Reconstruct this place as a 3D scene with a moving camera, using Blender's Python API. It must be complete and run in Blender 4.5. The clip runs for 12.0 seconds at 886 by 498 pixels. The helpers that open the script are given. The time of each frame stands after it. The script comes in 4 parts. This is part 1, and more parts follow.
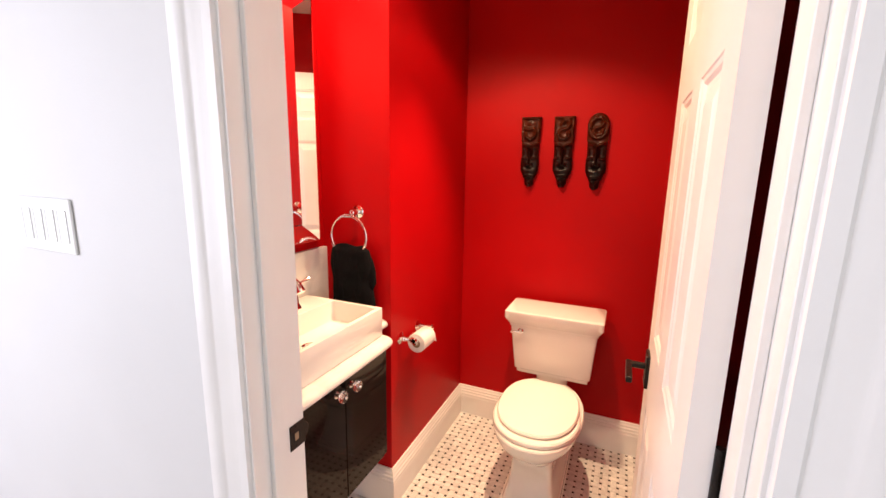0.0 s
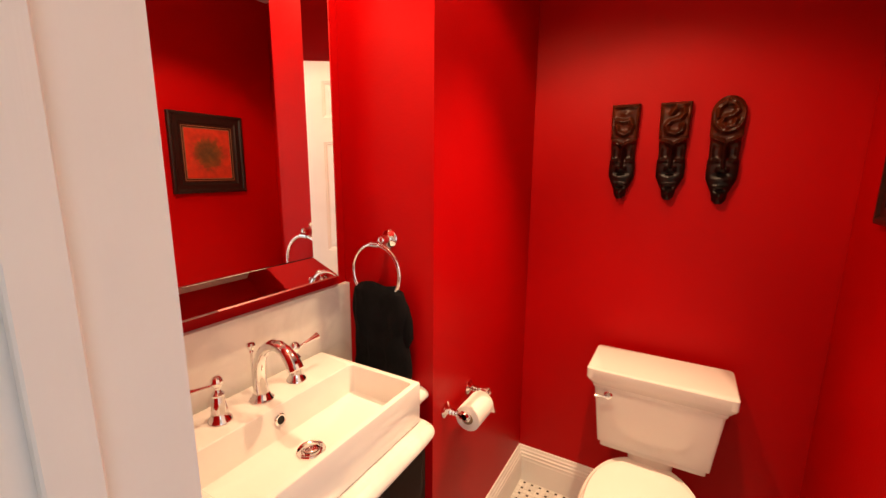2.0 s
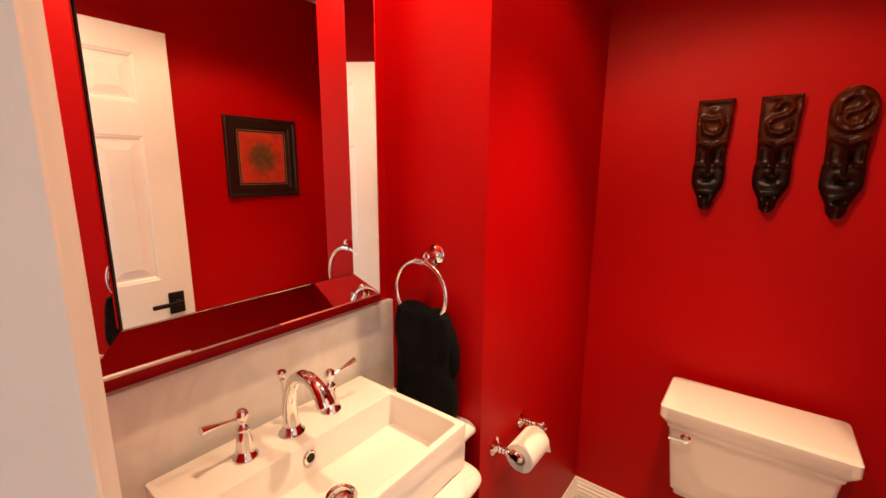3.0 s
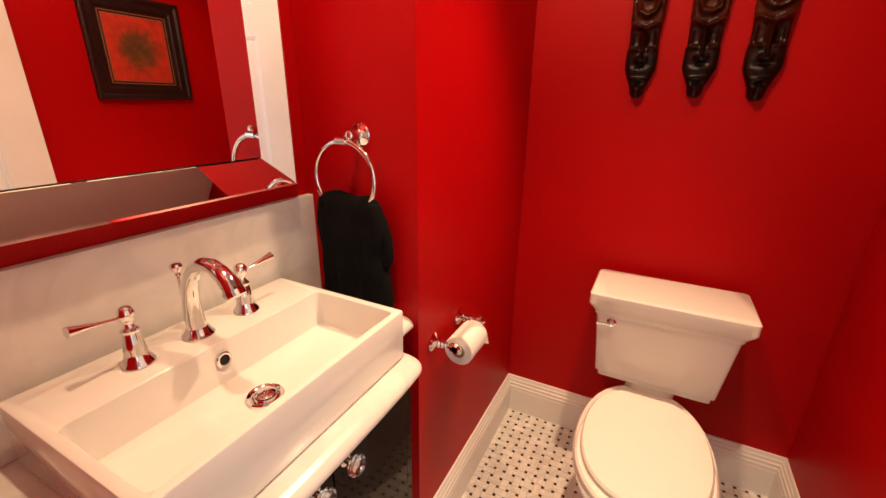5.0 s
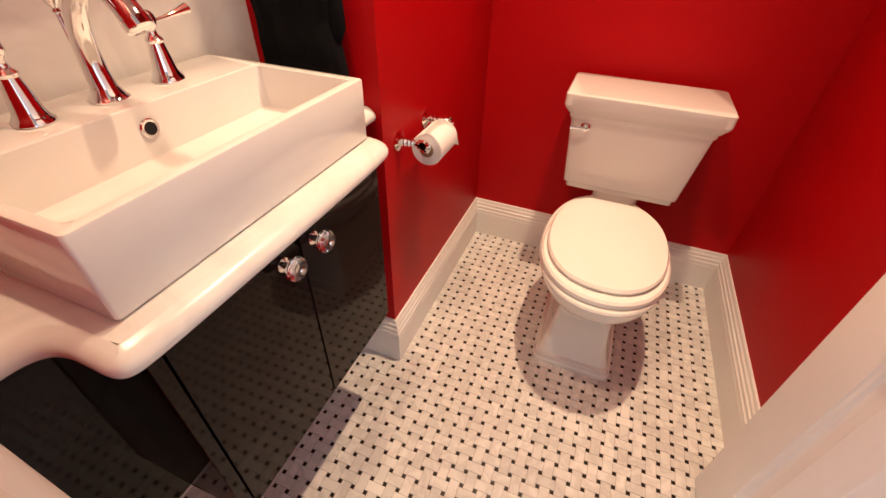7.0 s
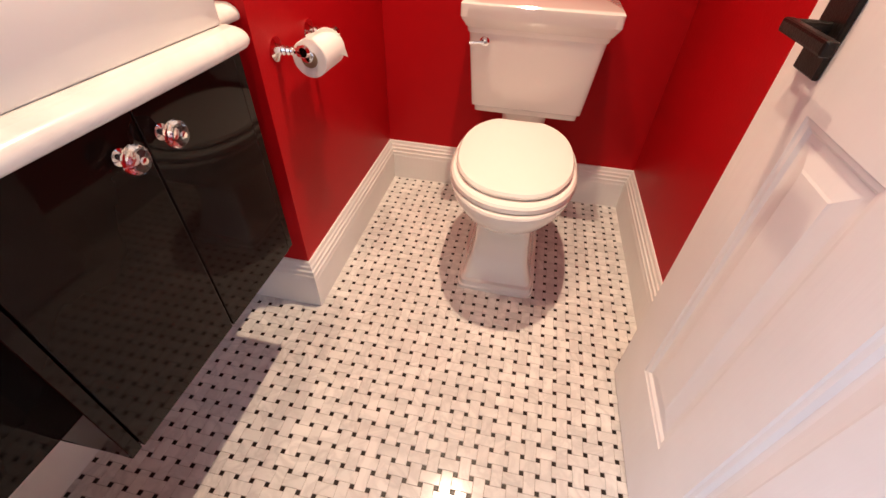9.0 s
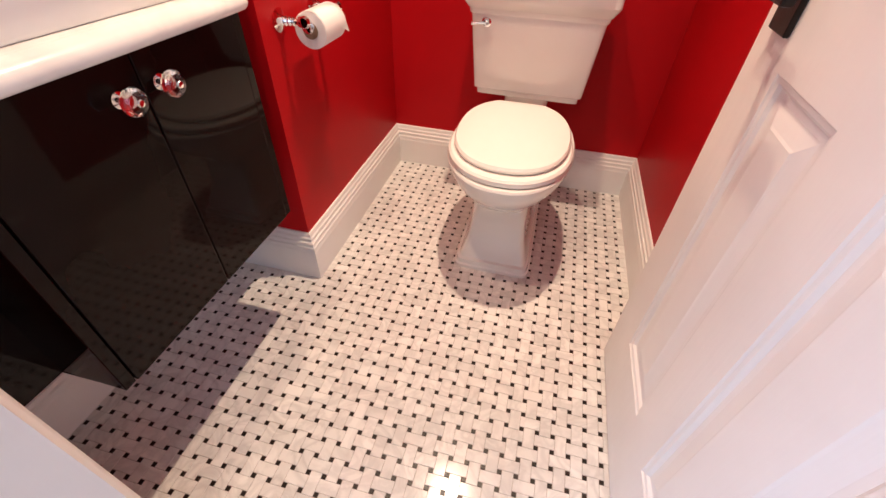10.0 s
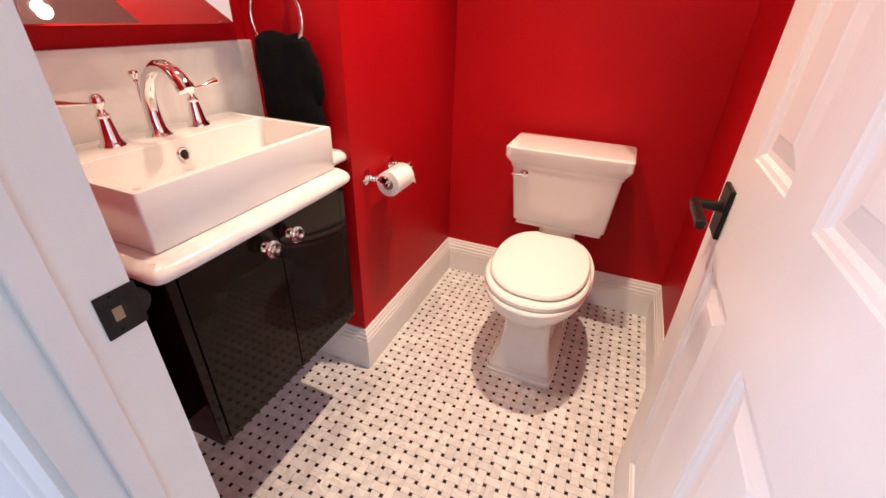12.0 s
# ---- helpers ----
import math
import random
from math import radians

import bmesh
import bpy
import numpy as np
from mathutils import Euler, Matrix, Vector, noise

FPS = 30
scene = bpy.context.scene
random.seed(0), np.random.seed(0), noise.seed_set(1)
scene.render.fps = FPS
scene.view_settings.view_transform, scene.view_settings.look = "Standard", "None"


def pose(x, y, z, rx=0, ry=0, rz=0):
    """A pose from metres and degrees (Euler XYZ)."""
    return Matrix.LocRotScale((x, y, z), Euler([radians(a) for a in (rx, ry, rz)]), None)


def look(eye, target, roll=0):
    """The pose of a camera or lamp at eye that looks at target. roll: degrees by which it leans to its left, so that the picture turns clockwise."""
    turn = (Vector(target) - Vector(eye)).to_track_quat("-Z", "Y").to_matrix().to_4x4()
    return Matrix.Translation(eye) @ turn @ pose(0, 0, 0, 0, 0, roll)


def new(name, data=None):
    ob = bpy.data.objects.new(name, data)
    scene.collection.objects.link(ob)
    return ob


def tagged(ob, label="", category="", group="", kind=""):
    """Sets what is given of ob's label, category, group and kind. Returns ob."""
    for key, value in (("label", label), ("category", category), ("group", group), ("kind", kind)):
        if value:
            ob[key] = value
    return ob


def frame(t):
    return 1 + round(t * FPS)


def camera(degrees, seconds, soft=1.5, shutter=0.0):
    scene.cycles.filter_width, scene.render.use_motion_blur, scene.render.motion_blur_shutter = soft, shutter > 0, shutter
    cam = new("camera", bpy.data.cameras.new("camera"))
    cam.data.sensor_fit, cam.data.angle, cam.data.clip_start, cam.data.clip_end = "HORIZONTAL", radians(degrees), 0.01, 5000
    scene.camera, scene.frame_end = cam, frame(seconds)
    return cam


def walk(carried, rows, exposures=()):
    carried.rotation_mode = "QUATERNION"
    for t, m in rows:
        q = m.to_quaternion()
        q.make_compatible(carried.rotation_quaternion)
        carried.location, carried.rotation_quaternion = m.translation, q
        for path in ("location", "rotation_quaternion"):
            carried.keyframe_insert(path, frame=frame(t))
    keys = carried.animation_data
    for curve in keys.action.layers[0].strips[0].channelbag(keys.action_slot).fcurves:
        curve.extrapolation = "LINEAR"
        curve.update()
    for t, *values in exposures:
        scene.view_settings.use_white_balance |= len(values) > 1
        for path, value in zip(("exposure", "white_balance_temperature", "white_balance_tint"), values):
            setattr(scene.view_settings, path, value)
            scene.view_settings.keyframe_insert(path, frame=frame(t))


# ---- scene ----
cam = camera(93.7, 12.0, soft=1.5)
S = 1.06
PATH = [
    (0, (0.765, 0.233, 1.387), (-0.015, 2.035, 1.011), 1.0),
    (0.5, (0.722, 0.343, 1.38), (-0.062, 2.144, 1.004), 1.0),
    (1, (0.647, 0.448, 1.389), (-0.14, 2.249, 1.018), 1.0),
    (1.5, (0.591, 0.534, 1.405), (-0.263, 2.304, 1.031), 0.9),
    (2, (0.529, 0.647, 1.409), (-0.451, 2.35, 1.035), 0.5),
    (2.5, (0.49, 0.73, 1.43), (-0.639, 2.338, 1.06), 0.4),
    (2.7, (0.477, 0.743, 1.435), (-0.645, 2.219, 1.086), 0.5),
    (4.3, (0.435, 0.805, 1.346), (-0.581, 2.339, 0.926), 0.4),
    (4.5, (0.426, 0.808, 1.328), (-0.581, 2.46, 0.821), 0.5),
    (5, (0.421, 0.81, 1.292), (-0.436, 2.489, 0.624), 0.8),
    (5.5, (0.413, 0.804, 1.252), (-0.291, 2.487, 0.435), 1.2),
    (6, (0.409, 0.806, 1.204), (-0.251, 2.428, 0.237), 1.3),
    (6.5, (0.405, 0.811, 1.159), (-0.208, 2.357, 0.049), 1.6),
    (7, (0.412, 0.804, 1.124), (-0.143, 2.266, -0.123), 1.9),
    (7.5, (0.432, 0.798, 1.093), (-0.043, 2.22, -0.23), 2.0),
    (9.5, (0.543, 0.756, 0.966), (0.295, 2.233, -0.36), 2.4),
    (10, (0.58, 0.727, 0.955), (0.242, 2.184, -0.373), 2.3),
    (10.5, (0.611, 0.714, 0.973), (0.16, 2.137, -0.357), 2.4),
    (11, (0.622, 0.679, 1.03), (0.126, 2.115, -0.27), 2.4),
    (11.5, (0.637, 0.642, 1.103), (0.058, 2.165, -0.056), 2.1),
    (12, (0.66, 0.594, 1.16), (0.005, 2.202, 0.166), 1.9),
]
walk(cam, [(t, look(Vector(eye) * S, Vector(target) * S, roll)) for t, eye, target, roll in PATH],
     exposures=[(0, 0.36, 6900, 10), (1.5, 0.17, 7300, 11), (2.5, -0.06, 7700, 12), (4.5, -0.17, 7500, 12), (5.5, -0.17, 6900, 11), (7.5, -0.04, 6350, 10), (9.5, 0.11, 5750, 9), (12, 0.16, 5600, 8)])

# plan, metres
XM, XR, XE = -0.345, -0.019, 1.03      # vanity wall, side wall of the toilet niche, east wall
YD0, YD1, YN, YB = 0.72, 0.839, 1.641, 2.462   # door wall (two faces), end of niche wall, back wall
H = 2.44
JL, JR, DOORH = 0.247, 0.963, 2.070
BB = 0.178

# ---- world and lights ----
world = bpy.data.worlds.new("world")
scene.world = world
world.use_nodes = True
wn = world.node_tree.nodes
sky = wn.new("ShaderNodeTexSky")
sky.sky_type, sky.sun_disc, sky.sun_elevation, sky.sun_rotation = "NISHITA", False, radians(35), radians(180)
wn["Background"].inputs[1].default_value = 0.08
world.node_tree.links.new(sky.outputs[0], wn["Background"].inputs[0])


def lamp(name, kind, m, energy, color, **more):
    data = bpy.data.lights.new(name, kind)
    data.energy, data.color = energy, color
    for k, v in more.items():
        if k == "size":
            data.size = v
        elif k == "size_y":
            data.shape, data.size_y = "RECTANGLE", v
        elif k == "spot_size":
            data.spot_size = v
        elif k == "spot_blend":
            data.spot_blend = v
        elif k == "radius":
            data.shadow_soft_size = v
    ob = new(name, data)
    ob.matrix_world = m
    return ob


WARM = (1.0, 0.69, 0.44)
L1, L2 = (0.475, 1.87), (0.06, 1.24)
lamp("lamp_niche", "SPOT", look((L1[0], L1[1], H - 0.045), (0.25, 1.69, 0)), 152, WARM, spot_size=radians(72), spot_blend=1.0, radius=0.030)
lamp("lamp_niche_spill", "SPOT", pose(L1[0], L1[1], H - 0.045), 12, WARM, spot_size=radians(114), spot_blend=0.3, radius=0.030)
lamp("lamp_vanity", "SPOT", pose(L2[0], L2[1], H - 0.045), 53, WARM, spot_size=radians(152), spot_blend=0.35, radius=0.03)
lamp("window_light_west", "AREA", look((-1.93, -1.05, 1.45), (0.9, 0.9, 1.1)), 73, (0.78, 0.81, 1.0), size=1.5, size_y=1.8)
# No window known here: east and south fills added for cool hall light.
lamp("fill_light_east", "AREA", look((2.33, -0.75, 1.20), (0.25, 0.8, 1.0)), 14, (0.76, 0.84, 1.0), size=1.3, size_y=1.8)
lamp("fill_light_south", "AREA", look((0.2, -2.42, 1.20), (0.45, 0.7, 1.1)), 3, (0.86, 0.90, 1.0), size=1.6, size_y=1.9)


# ---- materials ----
def mat(name, color, rough=0.5, metal=0.0, var=0.0, scale=8.0, bump=0.0, bscale=60.0, coat=0.0, trans=0.0, ior=1.45, spec=0.5, sheen=0.0):
    m = bpy.data.materials.new(name)
    m.use_nodes = True
    nt = m.node_tree
    n, l = nt.nodes, nt.links
    b = n["Principled BSDF"]
    b.inputs["Base Color"].default_value = (*color, 1)
    b.inputs["Roughness"].default_value = rough
    b.inputs["Metallic"].default_value = metal
    b.inputs["Coat Weight"].default_value = coat
    b.inputs["Coat Roughness"].default_value = 0.05
    b.inputs["Transmission Weight"].default_value = trans
    b.inputs["IOR"].default_value = ior
    b.inputs["Specular IOR Level"].default_value = spec
    b.inputs["Sheen Weight"].default_value = sheen
    tc = n.new("ShaderNodeTexCoord")
    if var:
        t = n.new("ShaderNodeTexNoise")
        t.inputs["Scale"].default_value = scale
        t.inputs["Detail"].default_value = 5
        l.new(tc.outputs["Object"], t.inputs["Vector"])
        r = n.new("ShaderNodeMapRange")
        r.inputs["From Min"].default_value, r.inputs["From Max"].default_value = 0.3, 0.7
        r.inputs["To Min"].default_value, r.inputs["To Max"].default_value = 1 - var, 1 + var
        l.new(t.outputs["Fac"], r.inputs["Value"])
        h = n.new("ShaderNodeHueSaturation")
        h.inputs["Color"].default_value = (*color, 1)
        l.new(r.outputs[0], h.inputs["Value"])
        l.new(h.outputs[0], b.inputs["Base Color"])
        r2 = n.new("ShaderNodeMapRange")
        r2.inputs["To Min"].default_value, r2.inputs["To Max"].default_value = max(rough - 0.08, 0.01), rough + 0.08
        l.new(t.outputs["Fac"], r2.inputs["Value"])
        if rough > 0.12:
            l.new(r2.outputs[0], b.inputs["Roughness"])
    if bump:
        t = n.new("ShaderNodeTexNoise")
        t.inputs["Scale"].default_value = bscale
        t.inputs["Detail"].default_value = 4
        l.new(tc.outputs["Object"], t.inputs["Vector"])
        bp = n.new("ShaderNodeBump")
        bp.inputs["Strength"].default_value = bump
        bp.inputs["Distance"].default_value = 0.002
        l.new(t.outputs["Fac"], bp.inputs["Height"])
        l.new(bp.outputs[0], b.inputs["Normal"])
    return m


def marble(name, base, vein, scale, rough, amount=0.5, per_object=False):
    m = mat(name, base, rough)
    nt = m.node_tree
    n, l = nt.nodes, nt.links
    b = n["Principled BSDF"]
    geo = n.new("ShaderNodeNewGeometry")
    t = n.new("ShaderNodeTexNoise")
    t.inputs["Scale"].default_value, t.inputs["Detail"].default_value, t.inputs["Distortion"].default_value = scale, 9, 1.6
    l.new(geo.outputs["Position"], t.inputs["Vector"])
    ramp = n.new("ShaderNodeValToRGB")
    e = ramp.color_ramp.elements
    e[0].position, e[0].color = 0.40, (*base, 1)
    e[1].position, e[1].color = 0.66, (*base, 1)
    mid = e.new(0.53)
    mid.color = tuple(base[i] * (1 - amount) + vein[i] * amount for i in range(3)) + (1,)
    l.new(t.outputs["Fac"], ramp.inputs["Fac"])
    out = ramp.outputs["Color"]
    if per_object:
        oi = n.new("ShaderNodeObjectInfo")
        r = n.new("ShaderNodeMapRange")
        r.inputs["To Min"].default_value, r.inputs["To Max"].default_value = 0.88, 1.03
        l.new(oi.outputs["Random"], r.inputs["Value"])
        h = n.new("ShaderNodeHueSaturation")
        l.new(out, h.inputs["Color"])
        l.new(r.outputs[0], h.inputs["Value"])
        out = h.outputs[0]
    l.new(out, b.inputs["Base Color"])
    return m


M = {
    "red": mat("red_wall_paint", (0.41, 0.0018, 0.0045), 0.46, var=0.06, scale=3, bump=0.3, bscale=160, spec=0.18),
    "hall": mat("pale_grey_wall_paint", (0.64, 0.635, 0.62), 0.6, var=0.03, scale=2, bump=0.15, bscale=200),
    "ceil": mat("ceiling_paint", (0.72, 0.70, 0.67), 0.8, var=0.03, scale=3, bump=0.2, bscale=150),
    "trim": mat("white_trim_paint", (0.80, 0.78, 0.75), 0.38, var=0.03, scale=6, bump=0.06, bscale=90),
    "porcelain": mat("white_porcelain", (0.77, 0.755, 0.72), 0.07, coat=0.6, var=0.015, scale=5),
    "seat": mat("seat_plastic", (0.86, 0.84, 0.79), 0.16, coat=0.3),
    "chrome": mat("polished_chrome", (0.82, 0.82, 0.82), 0.05, metal=1.0, bump=0.05, bscale=30),
    "lacquer": mat("black_lacquer", (0.008, 0.004, 0.003), 0.05, spec=0.15, var=0.2, scale=4),
    "bronze": mat("dark_bronze", (0.018, 0.014, 0.012), 0.38, metal=0.6, var=0.3, scale=40, bump=0.3, bscale=300),
    "towel": mat("black_terry", (0.004, 0.004, 0.005), 1.0, var=0.3, scale=60, bump=1.0, bscale=700, spec=0.15),
    "paper": mat("toilet_tissue", (0.82, 0.80, 0.77), 0.9, bump=0.5, bscale=400),
    "card": mat("cardboard_tube", (0.30, 0.20, 0.12), 0.9, var=0.1, scale=30),
    "wood": mat("carved_dark_wood", (0.026, 0.0065, 0.0028), 0.30, var=0.7, scale=25, bump=0.6, bscale=120, spec=0.35),
    "frame": mat("black_picture_frame", (0.015, 0.008, 0.007), 0.35, var=0.3, scale=50, bump=0.3, bscale=200),
    "gilt": mat("gilt_line", (0.55, 0.40, 0.22), 0.35, metal=0.8),
    "dark": mat("dark_cavity", (0.01, 0.01, 0.01), 0.8),
    "plate": mat("switch_plastic", (0.80, 0.80, 0.78), 0.3),
    "glass": mat("clear_glass", (1, 1, 1), 0.0, trans=1.0, ior=1.5),
    "crystal": mat("faceted_glass", (0.97, 0.96, 0.95), 0.02, trans=1.0, ior=1.55),
    "mirror": mat("mirror_silver", (0.90, 0.90, 0.89), 0.005, metal=1.0),
    "edge": mat("dark_mirror_joint", (0.02, 0.012, 0.012), 0.3),
    "grout": mat("pale_grey_grout", (0.34, 0.28, 0.24), 0.85, var=0.15, scale=30, bump=0.5, bscale=300),
    "oak": mat("hall_oak_floor", (0.22, 0.13, 0.07), 0.35, var=0.3, scale=12),
    "marble_top": marble("polished_marble", (0.76, 0.745, 0.71), (0.52, 0.50, 0.48), 5, 0.24, 0.3),
    "tile": marble("white_marble_tile", (0.80, 0.78, 0.74), (0.42, 0.40, 0.39), 12, 0.12, 0.36, per_object=True),
    "dot": mat("black_marble_dot", (0.014, 0.009, 0.007), 0.32, spec=0.3),
}
# Plaque wood runs from near black at the foot to red-brown at the top.
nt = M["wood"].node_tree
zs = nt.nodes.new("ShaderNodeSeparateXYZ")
height_tone = nt.nodes.new("ShaderNodeValToRGB")
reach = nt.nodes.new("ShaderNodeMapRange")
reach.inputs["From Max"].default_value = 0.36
e = height_tone.color_ramp.elements
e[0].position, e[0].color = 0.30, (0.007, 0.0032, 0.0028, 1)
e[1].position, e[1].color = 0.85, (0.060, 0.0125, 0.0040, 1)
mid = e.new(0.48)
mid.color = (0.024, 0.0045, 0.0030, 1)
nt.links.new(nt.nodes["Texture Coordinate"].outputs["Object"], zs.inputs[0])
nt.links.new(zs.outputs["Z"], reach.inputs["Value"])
nt.links.new(reach.outputs[0], height_tone.inputs["Fac"])
nt.links.new(height_tone.outputs["Color"], [n for n in nt.nodes if n.type == "HUE_SAT"][0].inputs["Color"])
nt = M["trim"].node_tree
bt = [n for n in nt.nodes if n.type == "BUMP"][0]
src = bt.inputs["Height"].links[0].from_node
mp = nt.nodes.new("ShaderNodeMapping")
mp.inputs["Scale"].default_value = (1, 1, 0.02)
nt.links.new(nt.nodes["Texture Coordinate"].outputs["Object"], mp.inputs["Vector"])
nt.links.new(mp.outputs[0], src.inputs["Vector"])
bt.inputs["Strength"].default_value = 0.22
em = bpy.data.materials.new("lamp_glow")
em.use_nodes = True
em.node_tree.nodes["Principled BSDF"].inputs["Emission Color"].default_value = (1.0, 0.75, 0.5, 1)
em.node_tree.nodes["Principled BSDF"].inputs["Emission Strength"].default_value = 9
M["glow"] = em


# ---- mesh helpers ----
def part(name, bm, material, parent=None, label="", smooth=False):
    bmesh.ops.recalc_face_normals(bm, faces=bm.faces)
    me = bpy.data.meshes.new(name)
    bm.to_mesh(me)
    bm.free()
    if smooth:
        me.shade_smooth()
        me.set_sharp_from_angle(angle=radians(38))
    me.materials.append(material)
    ob = new(name, me)
    if parent:
        ob.parent = parent
    if label:
        ob["label"] = label
    return ob


def thing(name, at, label, category, group="", kind=""):
    ob = new(name)
    ob.location = at
    ob.empty_display_size = 0.05
    return tagged(ob, label, category, group, kind)


def setting(name, bm, material, label, smooth=False):
    return tagged(part(name, bm, material, None, "", smooth), label, name.split("_")[0], kind="structure")


def box(lo, hi, bevel=0.0, seg=2, bm=None):
    own = bmesh.new()
    r = bmesh.ops.create_cube(own, size=1)
    for v in r["verts"]:
        v.co = Vector([(a + b) / 2 + c * (b - a) for a, b, c in zip(lo, hi, v.co)])
    if bevel:
        bmesh.ops.bevel(own, geom=list(own.edges), offset=bevel, segments=seg, affect="EDGES", profile=0.5)
    if bm is None:
        return own
    join(bm, own)
    return bm


def join(bm, other):
    me = bpy.data.meshes.new("tmp")
    other.to_mesh(me)
    other.free()
    bm.from_mesh(me)
    bpy.data.meshes.remove(me)
    return bm


def moved(bm, m):
    bmesh.ops.transform(bm, matrix=m, verts=bm.verts)
    return bm


def lathe(profile, seg=32, axis="z"):
    """Profile: (radius, height) pairs."""
    bm = bmesh.new()
    rings = []
    for r, z in profile:
        if r < 1e-6:
            rings.append([bm.verts.new((0, 0, z))])
        else:
            rings.append([bm.verts.new((r * math.cos(2 * math.pi * i / seg), r * math.sin(2 * math.pi * i / seg), z)) for i in range(seg)])
    for a, b in zip(rings, rings[1:]):
        for i in range(seg):
            j = (i + 1) % seg
            if len(a) == 1 and len(b) > 1:
                bm.faces.new((a[0], b[i], b[j]))
            elif len(b) == 1 and len(a) > 1:
                bm.faces.new((a[i], a[j], b[0]))
            elif len(a) > 1:
                bm.faces.new((a[i], a[j], b[j], b[i]))
    for ring in (rings[0], rings[-1]):
        if len(ring) > 1:
            bm.faces.new(ring)
    if axis == "x":
        moved(bm, Matrix.Rotation(radians(90), 4, "Y"))
    if axis == "y":
        moved(bm, Matrix.Rotation(radians(-90), 4, "X"))
    return bm


def tube(path, radii, seg=16, closed=False, flat=1.0):
    bm = bmesh.new()
    pts = [Vector(p) for p in path]
    n = len(pts)
    if not hasattr(radii, "__len__"):
        radii = [radii] * n
    rings, up = [], Vector((0, 0, 1))
    prev = None
    for i, p in enumerate(pts):
        a = pts[(i - 1) % n] if closed or i > 0 else p
        b = pts[(i + 1) % n] if closed or i < n - 1 else p
        d = (b - a).normalized()
        if prev is None:
            s = d.cross(up)
            if s.length < 0.1:
                s = d.cross(Vector((1, 0, 0)))
        else:
            s = prev - d * prev.dot(d)
        s.normalize()
        prev = s
        t = d.cross(s)
        rings.append([bm.verts.new(p + (s * math.cos(2 * math.pi * k / seg) + t * math.sin(2 * math.pi * k / seg) * flat) * radii[i]) for k in range(seg)])
    for i in range(n if closed else n - 1):
        a, b = rings[i], rings[(i + 1) % n]
        for k in range(seg):
            j = (k + 1) % seg
            bm.faces.new((a[k], a[j], b[j], b[k]))
    if not closed:
        bm.faces.new(rings[0])
        bm.faces.new(rings[-1])
    return bm


def prism(poly, z0, z1, bevel=0.0, seg=3, only_top=False):
    """Extrude a plan polygon from z0 to z1."""
    bm = bmesh.new()
    lo = [bm.verts.new((x, y, z0)) for x, y in poly]
    hi = [bm.verts.new((x, y, z1)) for x, y in poly]
    n = len(poly)
    bm.faces.new(lo)
    top = bm.faces.new(hi)
    for i in range(n):
        bm.faces.new((lo[i], lo[(i + 1) % n], hi[(i + 1) % n], hi[i]))
    if bevel:
        es = [e for e in bm.edges if abs(e.verts[0].co.z - e.verts[1].co.z) < 1e-6]
        bmesh.ops.bevel(bm, geom=es, offset=bevel, segments=seg, affect="EDGES", profile=0.5)
    return bm


def loft(sections, seg=48):
    """Sections: (cx, cy, z, half x, half y, power) superellipses."""
    bm = bmesh.new()
    rings = []
    for cx, cy, z, a, b, p in sections:
        ring = []
        for i in range(seg):
            t = 2 * math.pi * (i + 0.5) / seg
            c, s = math.cos(t), math.sin(t)
            ring.append(bm.verts.new((cx + a * math.copysign(abs(c) ** (2 / p), c), cy + b * math.copysign(abs(s) ** (2 / p), s), z)))
        rings.append(ring)
    for a, b in zip(rings, rings[1:]):
        for i in range(seg):
            j = (i + 1) % seg
            bm.faces.new((a[i], a[j], b[j], b[i]))
    bm.faces.new(rings[0])
    bm.faces.new(rings[-1])
    return bm


def profile_run(profile, start, end, out, miter0=0, miter1=0):
    """Sweeps a profile (depth, height) along a wall's foot; out is the wall's normal; a miter of 1 lengthens by the depth, -1 shortens."""
    bm = bmesh.new()
    s, e, o = Vector(start), Vector(end), Vector(out)
    d = (e - s).normalized()
    a = [bm.verts.new(s + o * w + Vector((0, 0, h)) - d * w * miter0) for w, h in profile]
    b = [bm.verts.new(e + o * w + Vector((0, 0, h)) + d * w * miter1) for w, h in profile]
    n = len(profile)
    for i in range(n):
        j = (i + 1) % n
        bm.faces.new((a[i], a[j], b[j], b[i]))
    bm.faces.new(a)
    bm.faces.new(b)
    return bm


# ---- structure ----
def wall(name, lo, hi, material, label):
    return setting(name, box(lo, hi), M[material], label)


wall("wall_back", (-0.6, YB, 0), (1.2, YB + 0.12, H), "red", "deep red painted back wall behind the toilet")
wall("wall_niche", (XM, YN, 0), (XR, YB - 0.002, H), "red", "deep red painted wall block beside the vanity recess")
wall("wall_vanity", (XM - 0.12, YD1 + 0.002, 0), (XM - 0.002, YB - 0.002, H), "red", "deep red painted wall behind the mirror")
wall("wall_east", (XE, YD1 + 0.002, 0), (XE + 0.12, YB - 0.002, H), "red", "deep red painted side wall with a framed picture")


def door_wall(name, y0, y1, material, label):
    bm = box((-2.0 if y0 < 0.75 else XM, y0, 0), (JL - 0.018, y1, H))
    box((JR + 0.018, y0, 0), (2.4 if y0 < 0.75 else XE + 0.12, y1, H), bm=bm)
    box((JL - 0.018, y0, DOORH + 0.018), (JR + 0.018, y1, H), bm=bm)
    return setting(name, bm, M[material], label)


